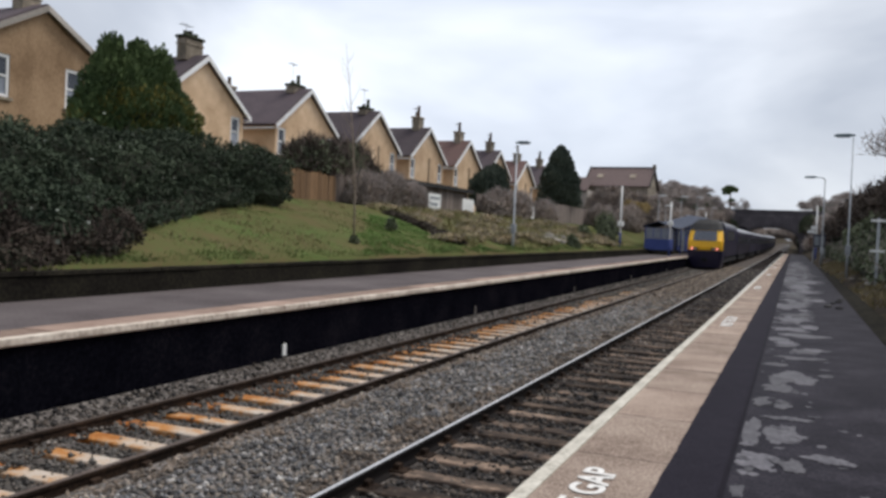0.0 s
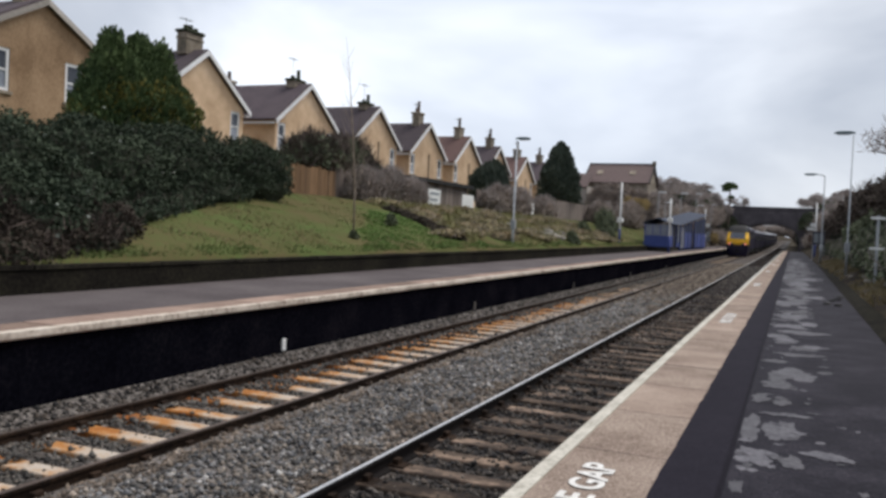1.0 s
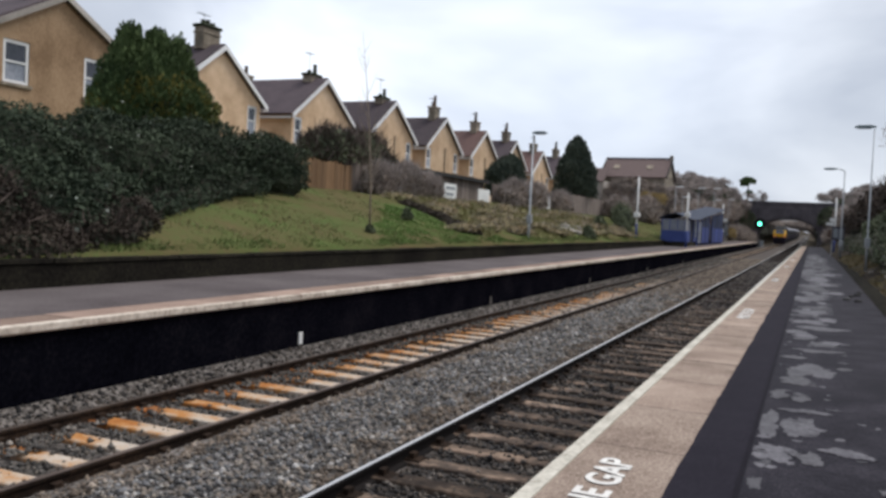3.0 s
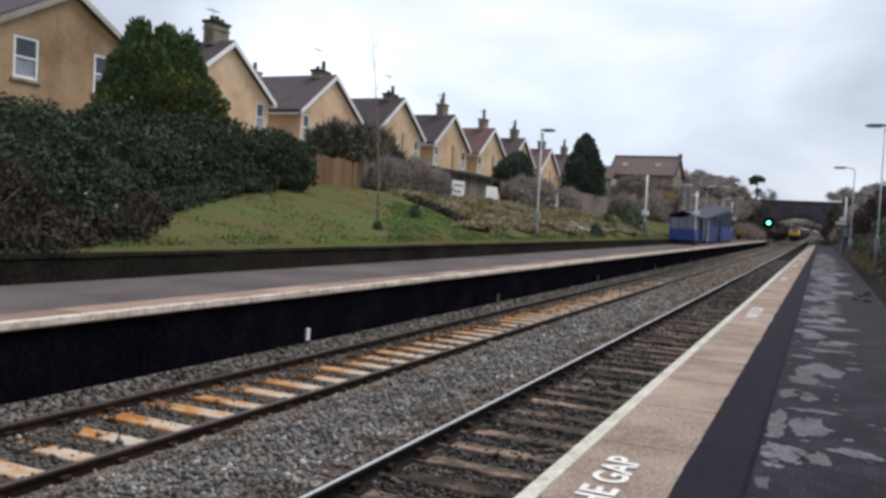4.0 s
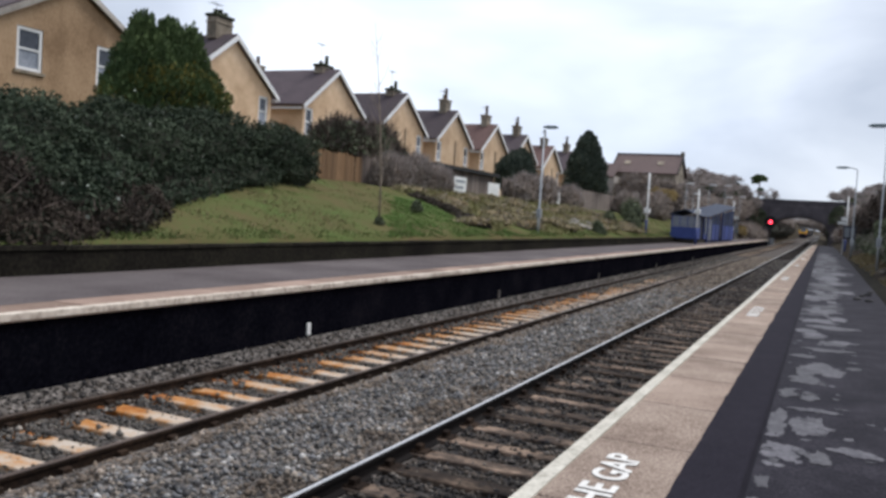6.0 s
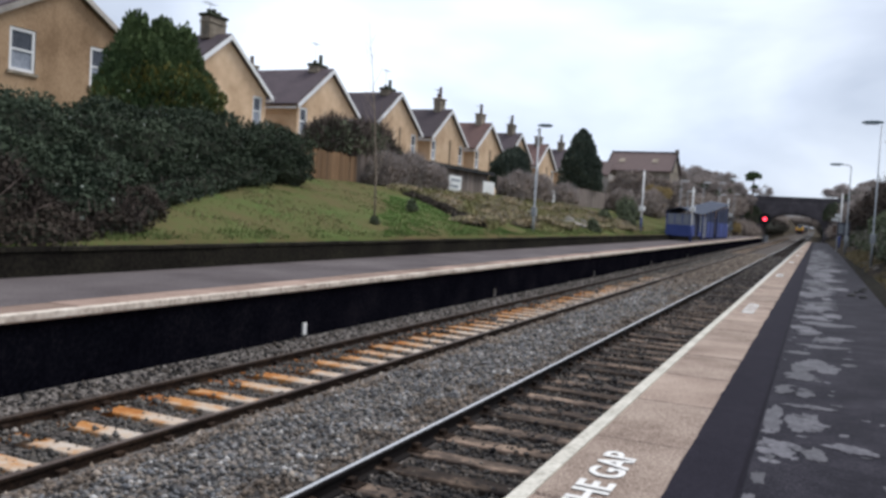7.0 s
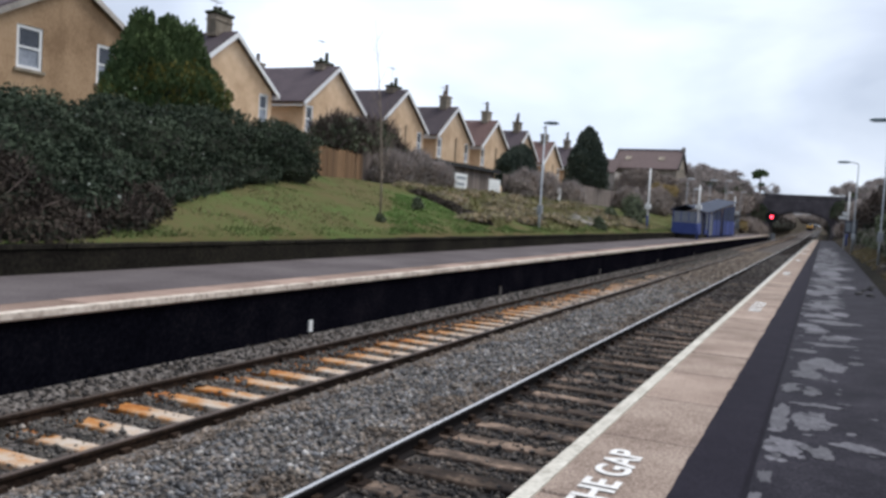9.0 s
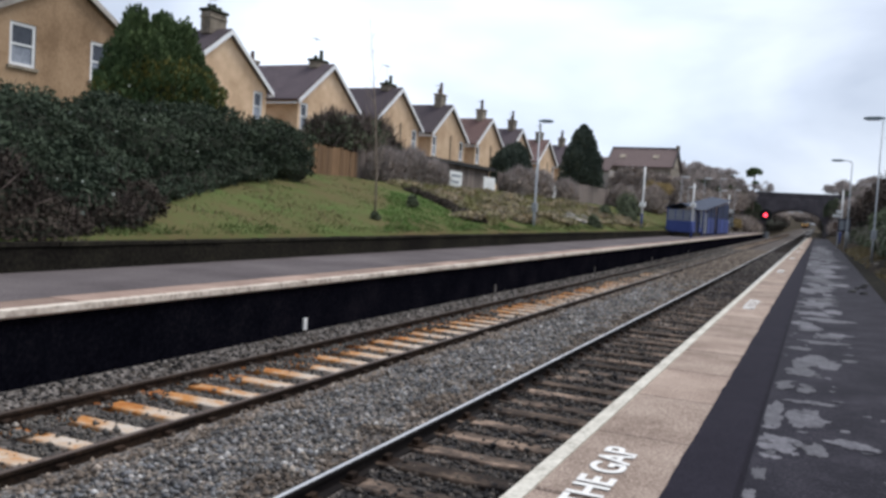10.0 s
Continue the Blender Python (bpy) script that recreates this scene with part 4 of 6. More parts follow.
# ---- lamps ----
def street_lamp(x, y, z0, top, reach, label, arm=0.0, head=None):
    """Tapered steel column with a flat lantern that reaches out along x."""
    girth = 0.7 if head else 1.0
    s = thing("street_lamp", pose(x, y, z0), label, "street lamp", "platform lamps")
    h = top - z0
    part("column", Shape().tube([(0, 0, 0), (0, 0, 1.1), (0, 0, 1.15), (0, 0, h)], [w * girth for w in (0.065, 0.065, 0.042, 0.034)], 10), GALV, s, "galvanised steel column", smooth=True)
    sg = 1 if reach > 0 else -1
    if arm:
        part("bracket", Shape().tube([(0, 0, h - 0.05), (sg * arm * 0.12, 0, h + 0.06), (sg * arm * 0.5, 0, h + 0.12), (sg * arm, 0, h + 0.14)], [0.04, 0.035, 0.03, 0.03], 6), GALV, s)
    x0 = sg * arm
    ring = lambda xx, w, t: [(xx, -w, h + 0.06 + arm * 0.1), (xx, w, h + 0.06 + arm * 0.1), (xx, w * 0.7, h + 0.06 + t + arm * 0.1), (xx, -w * 0.7, h + 0.06 + t + arm * 0.1)]
    part("lantern", Shape().loft([ring(x0 - sg * 0.06, 0.06, 0.06), ring(x0 + sg * 0.15, 0.11, 0.1), ring(x0 + reach * 0.8, 0.12, 0.09), ring(x0 + reach, 0.08, 0.05)]), head or GREY_HEAD, s, "flat pale lantern" if head is SIGN_WHITE else "flat grey-green lantern")
    part("lens", Shape().box(min(x0 + sg * 0.12, x0 + reach * 0.85), max(x0 + sg * 0.12, x0 + reach * 0.85), -0.1, 0.1, h + 0.02 + arm * 0.1, h + 0.056 + arm * 0.1), GLASS_PALE, s)
    part("control_box", Shape().box(-0.1, 0.1, -0.12, 0.12, 0.9, 1.3), GALV, s, bevel=0.01)
    return s


street_lamp(-10.25, 34.9, 0.55, 5.4, 0.62, "galvanised street lamp rising from the bank behind the wall")
street_lamp(3.3, 36.0, 0.2, 5.75, -0.7, "tall slim street lamp among bushes beside the platform", head=GREY_HEAD)
street_lamp(3.0, 58.0, 0.1, 5.75, -0.75, "pale street lamp with a bracket arm beside the platform", arm=0.5)


def plain_pole(x, y, z0, top, box_z, label, mat=None):
    p = thing("pole", pose(x, y, z0), label, "pole", "station poles")
    part("shaft", Shape().tube([(0, 0, 0), (0, 0, top - z0)], [0.075, 0.06], 8), mat or SIGN_WHITE, p, "off-white painted shaft", smooth=True)
    part("painted_base", Shape().tube([(0, 0, 0), (0, 0, 1.3)], [0.085, 0.083], 8), BLUE, p, "dark blue painted base", smooth=True)
    part("speaker_box", Shape().box(-0.2, 0.2, -0.22, 0.22, box_z - z0, box_z - z0 + 0.35), SIGN_WHITE, p, bevel=0.02)


plain_pole(-10.25, 59.4, 0.55, 5.2, 2.3, "off-white pole with a small box behind the far platform")
plain_pole(-7.75, 66.8, 0.2, 4.5, 2.6, "off-white pole with a white loudspeaker box before the shelter")
plain_pole(-8.5, 102.6, 0.3, 5.0, 1.6, "off-white pole near the platform end")
plain_pole(3.2, 83.0, 0.0, 5.0, 2.0, "off-white pole beside the near platform")
plain_pole(3.4, 92.0, 0.0, 5.6, 2.2, "off-white pole with boxes beside the near platform")
for x, y, top in ((-11.6, 86, 5.9), (-10.6, 84.0, 4.8), (-10.1, 92, 6.15), (-10.2, 108, 7.0), (-10.4, 112, 5.7), (-9.8, 124, 6.3)):
    street_lamp(x, y, 0.6 if y < 110 else 0.3, top, 0.75, "thin lamp with a pale lantern along the covered ramp", head=SIGN_WHITE)


# ---- blue shelter and ramp by the far platform ----
def build_shelter():
    s = thing("waiting_shelter", pose(-10.0, 68.5, 0.3), "blue panelled waiting shelter with glazing and a blue-grey pitched roof", "shelter")
    part("plinth", Shape().box(0.05, 1.95, 0.05, 6.5, 0, 0.3), DARK_WALL, s)
    for k in range(3):
        y = k * 2.2
        if k == 1:
            # A black sheet paints the dark inside of the open bay.
            part("doorway", Shape().box(1.9, 1.93, y + 0.05, y + 2.12, 0.3, 2.15), BLACK, s, "black sheet painted as the shade in an open doorway")
        else:
            part("panel", Shape().box(1.96, 2.02, y + 0.05, y + 2.12, 0.3, 1.2), BLUE, s)
            part("glazing", Shape().box(1.97, 2.0, y + 0.08, y + 2.1, 1.21, 2.1), SHELTER_GLASS, s, "grey-blue glazing")
        part("mullion", Shape().box(1.94, 2.04, y - 0.05, y + 0.045, 0.3, 2.2), BLUE, s)
    part("end_panel", Shape().box(0.05, 1.93, -0.04, 0.02, 0.3, 1.2), BLUE, s)
    part("end_glazing", Shape().box(0.05, 1.93, -0.02, 0.0, 1.21, 2.1), SHELTER_GLASS, s, "grey-blue glazing")
    for x in (0.05, 0.66, 1.28, 1.87):
        part("mullion", Shape().box(x, x + 0.06, -0.06, -0.022, 1.3, 2.12), BLUE, s)
    part("back_panel", Shape().box(0.0, 0.045, 0, 6.6, 0.3, 2.2), BLUE, s)
    part("roof", Shape().slab([(2.2, -0.3, 2.22), (2.2, 6.9, 2.22), (1.0, 6.6, 2.7), (1.0, 0.2, 2.7)], 0.06), CANOPY, s, "blue-grey sheet roof slope")
    part("roof", Shape().slab([(-0.2, 6.9, 2.22), (-0.2, -0.3, 2.22), (1.0, 0.2, 2.7), (1.0, 6.6, 2.7)], 0.06), CANOPY, s)
    part("notice", Shape().box(2.05, 2.1, 4.9, 5.7, 0.7, 1.9), SIGN_GREY, s, "grey notice panel")
    r = thing("covered_ramp", pose(-9.9, 77.0, 0.25), "blue-walled covered ramp with a glazed canopy rising away", "ramp")
    for k in range(8):
        y = k * 2.9
        if k == 0:
            part("notice", Shape().box(1.7, 1.75, y + 0.06, y + 2.84, 0.2, 2.15), SHELTER_GLASS, r, "grey notice and poster panel")
            part("poster", Shape().box(1.754, 1.77, y + 0.5, y + 1.9, 0.5, 1.3), SIGN_GREY, r, "pale poster")
        elif k == 3:
            # Another black sheet, for the shade seen through the gap.
            part("doorway", Shape().box(1.6, 1.65, y + 0.06, y + 2.84, 0.2, 2.1), BLACK, r, "black sheet painted as the shade in a gap of the ramp wall")
        else:
            part("panel", Shape().box(1.7, 1.76, y + 0.06, y + 2.84, 0.2, 1.7), BLUE, r)
            part("upper_glazing", Shape().box(1.71, 1.74, y + 0.06, y + 2.84, 1.704, 2.3 + k * 0.17), CANOPY, r, "dark blue-grey glazing")
        part("post", Shape().box(1.68, 1.8, y - 0.055, y + 0.055, 0, 2.3 + k * 0.19), BLUE, r)
    part("base", Shape().box(0, 1.69, 0, 23.2, 0, 0.5), DARK_WALL, r)
    part("canopy", Shape().slab([(1.9, -0.3, 2.35), (1.9, 23.6, 4.0), (-0.3, 23.6, 4.3), (-0.3, -0.3, 2.7)], 0.05), CANOPY, r, "grey glazed canopy")
    n = thing("station_sign", pose(-8.55, 102.0, 0.3), "white station sign board across two posts", "sign")
    part("panel", Shape().box(-0.95, 0.66, -0.03, 0.03, 2.55, 2.95), SIGN_WHITE, n, bevel=0.01)
    for x in (-0.7, 0.5):
        part("post", Shape().box(x - 0.04, x + 0.04, 0.034, 0.1, 0, 2.95), GALV, n)
    for z in (0.9, 1.5):
        part("notice", Shape().box(0.3, 0.75, -0.02, 0.02, z, z + 0.5), SIGN_GREY, n)


build_shelter()


def build_near_furniture():
    s = thing("notice_board", pose(3.25, 75.0, 0.05), "dark blue notice board with pale notices beside the platform", "notice board")
    part("panel", Shape().box(-0.45, 0.5, -0.05, 0.05, 1.3, 2.4), NAVY, s, bevel=0.01)
    for x in (-0.36, 0.06):
        part("notice", Shape().box(x, x + 0.36, -0.062, -0.052, 1.45, 2.25), SIGN_GREY, s)
    for x in (-0.4, 0.45):
        part("post", Shape().box(x - 0.04, x + 0.04, 0.052, 0.12, 0, 2.45), GALV, s)
    d = thing("direction_sign", pose(2.85, 75.4, 0.05), "white direction sign and plate on a pole beside the platform", "sign")
    part("pole", Shape().tube([(0, 0.08, 0), (0, 0.08, 3.1)], [0.04, 0.04], 8), GALV, d)
    part("plate", Shape().box(-0.25, 0.1, -0.02, 0.02, 2.8, 3.1), SIGN_WHITE, d)
    part("plate", Shape().box(-0.5, 0.05, -0.02, 0.02, 2.5, 2.72), SIGN_WHITE, d)
    part("warning_plate", Shape().box(-0.35, -0.1, -0.02, 0.02, 1.5, 2.1), POT, d, "reddish plate")
    p = thing("sign_post", pose(3.55, 26.6, 0.3), "grey post with two narrow sign plates on the bank", "sign")
    part("shaft", Shape().tube([(0, 0, 0), (0, 0, 2.0)], [0.04, 0.04], 8), GALV, p)
    for z in (1.0, 1.88):
        part("plate", Shape().box(-0.2, 0.2, -0.07, -0.045, z, z + 0.07), SIGN_WHITE, p)


build_near_furniture()


def build_cabinet():
    c = thing("trackside_cabinet", pose(-7.5, 166.5, -0.75), "pale grey trackside equipment cabinet near the signal", "cabinet")
    part("body", Shape().box(-0.5, 0.5, -0.3, 0.3, 0.0, 1.25), GALV, c, bevel=0.02)
    part("roof", Shape().box(-0.56, 0.56, -0.36, 0.36, 1.253, 1.33), GALV, c, bevel=0.01)
    for x in (-0.47, 0.02):
        part("door", Shape().box(x, x + 0.45, -0.325, -0.303, 0.12, 1.15), GALV, c)


build_cabinet()


# ---- signal ----
def ring_plate(outer, inner, depth, sides=32):
    s = Shape()
    rings = []
    for r, y in ((inner, 0), (outer, 0), (outer, depth), (inner, depth), (inner, 0)):
        rings.append([(r * math.cos(6.28319 * k / sides), y, r * math.sin(6.28319 * k / sides)) for k in range(sides)])
    return s.loft(rings, caps=False)


def lens_mesh(mat, x, z):
    s = Shape()
    rings = []
    # Lens radius enlarged to stand in for the glare round the lamp.
    for r, y in ((0.3, 0), (0.27, -0.03), (0.16, -0.06), (0.02, -0.075)):
        rings.append([(x + r * math.cos(6.28319 * k / 20), y, z + r * math.sin(6.28319 * k / 20)) for k in range(20)])
    return s.loft(rings).mesh("lens", mat, smooth=True)


SIGNAL = thing("railway_signal", pose(-7.7, 164.0, 3.62), "black searchlight signal on a post beside the line", "signal")
# Backboard made oversize to draw the dark halo round the light.
part("backboard", ring_plate(1.08, 0.29, 0.04), BLACK, SIGNAL, "round black backboard, widened to form a dark halo")
part("post", Shape().tube([(0, 0.25, -4.4), (0, 0.25, 0.2)], [0.09, 0.08], 10), BLACK, SIGNAL)
part("housing", Shape().box(-0.85, 0.85, 0.2, 0.34, -0.95, 0.85), BLACK, SIGNAL)
spectacle = part("spectacle", Shape().tube([(0, 0.11, -0.02), (0, 0.13, -0.02)], [0.06, 0.06], 10), BLACK, SIGNAL, "turning carrier of the coloured lenses")
spectacle.matrix_basis = pose(0, 0, -0.5)
part("green_lens", lens_mesh(glowing("green_lens_glow", (0.12, 1.0, 0.6), 6.0), 0, 0.5), None, spectacle, "lit green lens").matrix_basis = pose(0, 0.13, 0)
part("red_lens", lens_mesh(glowing("red_lens_glow", (1.0, 0.04, 0.07), 5.0), 0.4924, 0.0868), None, spectacle, "lit red lens").matrix_basis = pose(0, 0.13, 0)


# ---- bridge over the line ----
def build_bridge():
    b = thing("road_bridge", pose(0, 174, 0), "dark masonry road bridge with a shallow arch over the line", "bridge")
    cx, half, spring, crown = -3.1, 5.5, 2.2, 5.0
    arch = lambda x: spring + (crown - spring) * math.sqrt(max(0.0, 1 - ((x - cx) / half) ** 2))
    spots = [(-45, -1.0), (cx - half, -1.0)] + [(cx - half + 2 * half * k / 24, arch(cx - half + 2 * half * k / 24)) for k in range(25)] + [(cx + half, -1.0), (40, -1.0)]
    s = Shape().loft([[(x, 0, lo), (x, 0, 7.3), (x, 10, 7.3), (x, 10, lo)] for x, lo in spots])
    part("spandrel_wall", s, BRIDGE_STONE, b)
    ringv = Shape()
    for k in range(24):
        a, c = cx - half + 2 * half * k / 24, cx - half + 2 * half * (k + 1) / 24
        ringv.slab([(a, -0.04, arch(a)), (c, -0.04, arch(c)), (c, -0.04, arch(c) + 0.5), (a, -0.04, arch(a) + 0.5)], -0.036)
    part("arch_ring", ringv, BRIDGE_STONE, b)
    part("parapet", Shape().box(-45, 40, 0.0, 0.45, 7.304, 8.2), BRIDGE_STONE, b)
    part("string_course", Shape().box(-45, 40, -0.07, -0.003, 7.15, 7.38), BRIDGE_STONE, b)
    for x in (cx - half - 1.2, cx + half + 0.4):
        part("pilaster", Shape().box(x, x + 0.8, -0.18, -0.004, -1.0, 7.1), BRIDGE_STONE, b)
    part("parapet", Shape().box(-45, 40, 9.55, 10.0, 7.304, 8.2), BRIDGE_STONE, b)
    part("coping", Shape().box(-45, 40, -0.08, 0.53, 8.203, 8.33), BRIDGE_STONE, b)


build_bridge()


# ---- train ----
def section(w, y, z0, top, n=9):
    pts = [(-w, y, z0), (-w * 1.0, y, z0 + (top - z0) * 0.55), (-w * 0.97, y, top - 0.62)]
    for k in range(n):
        a = math.pi * (1 - (k + 0.5) / n)
        pts.append((w * 0.95 * math.cos(a), y, top - 0.55 + 0.55 * math.sin(a)))
    return pts + [(w * 0.97, y, top - 0.62), (w, y, z0 + (top - z0) * 0.55), (w, y, z0)]


def bogie(parent, y):
    b = part("bogie", Shape().box(-1.1, 1.1, y - 1.6, y + 1.6, 0.35, 0.75), BLACK, parent)
    for dy in (-1.3, 1.3):
        for x in (-0.76, 0.76):
            part("wheel", Shape().tube([(x - 0.06, y + dy, 0.46), (x + 0.06, y + dy, 0.46)], [0.46, 0.46], 16), BLACK, b)


def outline(w, y0, y1, z, corner):
    """Plan outline of the nose at one height: a front with rounded corners at y0."""
    pts = [(-w, y1, z), (-w, y0 + corner * 1.6, z), (-w + corner * 0.3, y0 + corner * 0.6, z), (-w + corner, y0 + 0.06, z), (-w * 0.3, y0, z),
           (w * 0.3, y0, z), (w - corner, y0 + 0.06, z), (w - corner * 0.3, y0 + corner * 0.6, z), (w, y0 + corner * 1.6, z), (w, y1, z)]
    return pts


def build_power_car():
    t = thing("power_car", pose(0, 0, 0), "navy high-speed power car with a sloping yellow cab end", "train", "carriages of the train")
    part("body", Shape().loft([section(1.37, 2.6, 0.95, 3.8), section(1.37, 17.6, 0.95, 3.8)]), NAVY, t, "dark navy bodyside", smooth=False)
    part("roof", Shape().loft([[(x, y, z + 0.012) for x, _, z in section(1.37, y, 0.95, 3.8)[3:-3]] for y in (2.62, 17.5)], closed=False), ROOF_GREY, t, "dark grey roof")
    part("cab_nose", Shape().loft([outline(1.345, 0.1, 0.85, 1.42, 0.3), outline(1.355, 0.04, 0.85, 1.65, 0.3), outline(1.35, 0.1, 0.95, 2.1, 0.3), outline(1.3, 0.5, 1.15, 2.6, 0.28), outline(1.2, 0.85, 1.3, 3.05, 0.22)]), YELLOW, t, "yellow warning-painted cab end")
    part("cab_side", Shape().loft([outline(1.345, 0.6, 2.6, 1.2, 0.1), outline(1.365, 0.62, 2.6, 1.7, 0.1), outline(1.362, 0.8, 2.6, 2.1, 0.1), outline(1.315, 1.0, 2.6, 2.6, 0.1), outline(1.22, 1.2, 2.6, 3.05, 0.1)]), NAVY, t, "dark navy cab side")
    part("cab_roof", Shape().loft([outline(1.24, 0.7, 2.62, 2.93, 0.25), outline(1.1, 1.25, 2.62, 3.45, 0.25), outline(0.75, 1.8, 2.62, 3.78, 0.2)]), BLACK, t, "dark sloping cab roof")
    part("windscreen", Shape().slab([(-0.9, 0.09, 2.14), (0.9, 0.09, 2.14), (0.85, 0.7, 2.9), (-0.85, 0.7, 2.9)], 0.03), SCREEN, t, "grey tinted windscreen")
    part("cab_side_window", Shape().box(1.345, 1.385, 1.75, 2.45, 2.2, 2.85), GLASS_DARK, t)
    part("valance", Shape().loft([outline(1.2, 0.35, 2.6, 0.1, 0.25), outline(1.33, 0.2, 2.6, 0.8, 0.25), outline(1.345, 0.12, 2.6, 1.415, 0.28)]), NAVY, t, "dark navy lower front valance")
    part("coupler", Shape().box(-0.2, 0.2, -0.1, 0.3, 0.6, 0.85), BLACK, t)
    for sgn in (-1, 1):
        c = part("lamp_cluster", Shape().box(sgn * 0.8 - 0.3, sgn * 0.8 + 0.3, 0.035, 0.2, 1.44, 1.6), BLACK, t)
        part("tail_lamp", Shape().tube([(sgn * 0.95, 0.01, 1.52), (sgn * 0.95, 0.04, 1.52)], [0.09, 0.09], 12), glowing("tail_lamp_glow", (1.0, 0.3, 0.22), 1.2), c, "lit red tail lamp")
        part("headlamp", Shape().tube([(sgn * 0.68, 0.01, 1.52), (sgn * 0.68, 0.04, 1.52)], [0.08, 0.08], 12), GLASS_PALE, c)
        part("exhaust_vent", Shape().box(sgn * 0.4 - 0.2, sgn * 0.4 + 0.2, 8, 9.4, 3.8, 3.92), BLACK, t)
    part("underframe", Shape().box(-1.25, 1.25, 2.8, 17.4, 0.45, 0.948), BLACK, t)
    for y in (4.2, 14.2):
        bogie(t, y)
    for k in range(3):
        part("side_grille", Shape().box(1.372, 1.39, 5 + k * 2.6, 7.2 + k * 2.6, 2.2, 3.0), BLACK, t)
    for ob in t.children:
        if ob.type == "MESH" and not ob.name.startswith("bogie"):
            ob.data.transform(Matrix.Diagonal((1, 1, 1.05, 1)))
            for small in ob.children:
                small.data.transform(Matrix.Diagonal((1, 1, 1.05, 1)))
    return t


def build_coach():
    t = thing("coach", pose(0, 0, 0), "navy passenger coach with a dark window band", "train", "carriages of the train")
    part("body", Shape().loft([section(1.37, 0.25, 0.95, 3.75), section(1.37, 22.75, 0.95, 3.75)]), NAVY, t, "dark navy bodyside")
    part("roof", Shape().loft([[(x, y, z + 0.012) for x, _, z in section(1.37, y, 0.95, 3.75)[3:-3]] for y in (0.3, 22.7)], closed=False), COACH_ROOF, t, "grey roof, its colour lightened as reflected sky")
    for sgn in (-1, 1):
        for k in range(8):
            y = 2.6 + k * 2.3
            part("window", Shape().box(sgn * 1.375 - 0.015, sgn * 1.375 + 0.015, y, y + 1.7, 2.05, 2.75), GLASS_DARK, t)
        for y in (0.9, 21.3):
            part("door", Shape().box(sgn * 1.378 - 0.012, sgn * 1.378 + 0.012, y, y + 0.8, 1.0, 2.95), BLACK, t)
    part("underframe", Shape().box(-1.25, 1.25, 4.5, 18.5, 0.4, 0.948), BLACK, t)
    part("gangway", Shape().box(-0.6, 0.6, -0.02, 0.24, 1.0, 3.2), BLACK, t)
    for y in (3.4, 19.6):
        bogie(t, y)
    return t


SPEED = 42.3
rear_car = build_power_car()
CARS = [(rear_car, 0.0, 17.8)]
coach = build_coach()
CARS.append((coach, 17.8, 23.0))
for k in range(1, 8):
    CARS.append((copy_thing(coach, pose(0, 0, 0)), 17.8 + 23.0 * k, 23.0))


def motions():
    for ob, offset, length in CARS:
        rows = []
        for k in range(11):
            y = 67.5 + SPEED * k + offset
            z0, z1 = RAIL + grade(y), RAIL + grade(y + length)
            rows.append((float(k), pose(TRACK_X, y, z0, math.degrees(math.atan2(z1 - z0, length)), 0, 0)))
        walk(ob, rows)
    walk(spectacle, [(0.0, pose(0, 0, -0.5)), (5.03, pose(0, 0, -0.5)), (5.13, pose(0, 0, -0.5, 0, -80, 0)), (10.0, pose(0, 0, -0.5, 0, -80, 0))])


# ---- vegetation ----
def leaf_cloud(name, blobs, count, size, mat, seed, parent=None, thin=1.0, inner=0.72, up=0.0, label=""):
    """Single leaves or twigs spread through the outer part of uneven rounded masses."""
    rnd = np.random.default_rng(seed)
    vol = np.array([b[3] * b[4] + b[4] * b[5] + b[3] * b[5] for b in blobs])
    pick = rnd.choice(len(blobs), count, p=vol / vol.sum())
    b = np.array(blobs, float)[pick]
    d = rnd.normal(size=(count, 3))
    d /= np.linalg.norm(d, axis=1)[:, None]
    d[:, 2] = np.where(d[:, 2] < -0.35, -d[:, 2], d[:, 2])
    lump = np.array([0.26 * noise.noise((q[0] * 2.1 + p[0], q[1] * 2.1 + p[1], q[2] * 2.1 + seed)) + 0.16 * noise.noise((q[0] * 5 + p[1], q[1] * 5, q[2] * 5 + p[0])) for q, p in zip(d.tolist(), b[:, :2].tolist())])
    rad = (inner + (1.04 - inner) * rnd.random(count) ** 0.6) * (1 + lump)
    c = b[:, :3] + d * b[:, 3:6] * rad[:, None]
    nrm = d * 0.6 + rnd.normal(size=(count, 3)) * 0.7
    nrm /= np.linalg.norm(nrm, axis=1)[:, None]
    t = np.cross(nrm, rnd.normal(size=(count, 3)))
    if up:
        t = rnd.normal(size=(count, 3)) * (1 - up) + d * 0.5 + np.array([0, 0, up])
    t /= np.linalg.norm(t, axis=1)[:, None]
    s = np.cross(nrm, t)
    s /= np.linalg.norm(s, axis=1)[:, None] + 1e-9
    ln = size * rnd.uniform(0.55, 1.3, count)[:, None]
    wd = ln * 0.42 * thin
    v = np.stack([c - t * ln * 0.5, c + s * wd, c + t * ln * 0.55, c - s * wd], 1).reshape(-1, 3)
    return part(name, raw_mesh(name, v, np.arange(4 * count).reshape(-1, 4), mat), mat, parent, label)


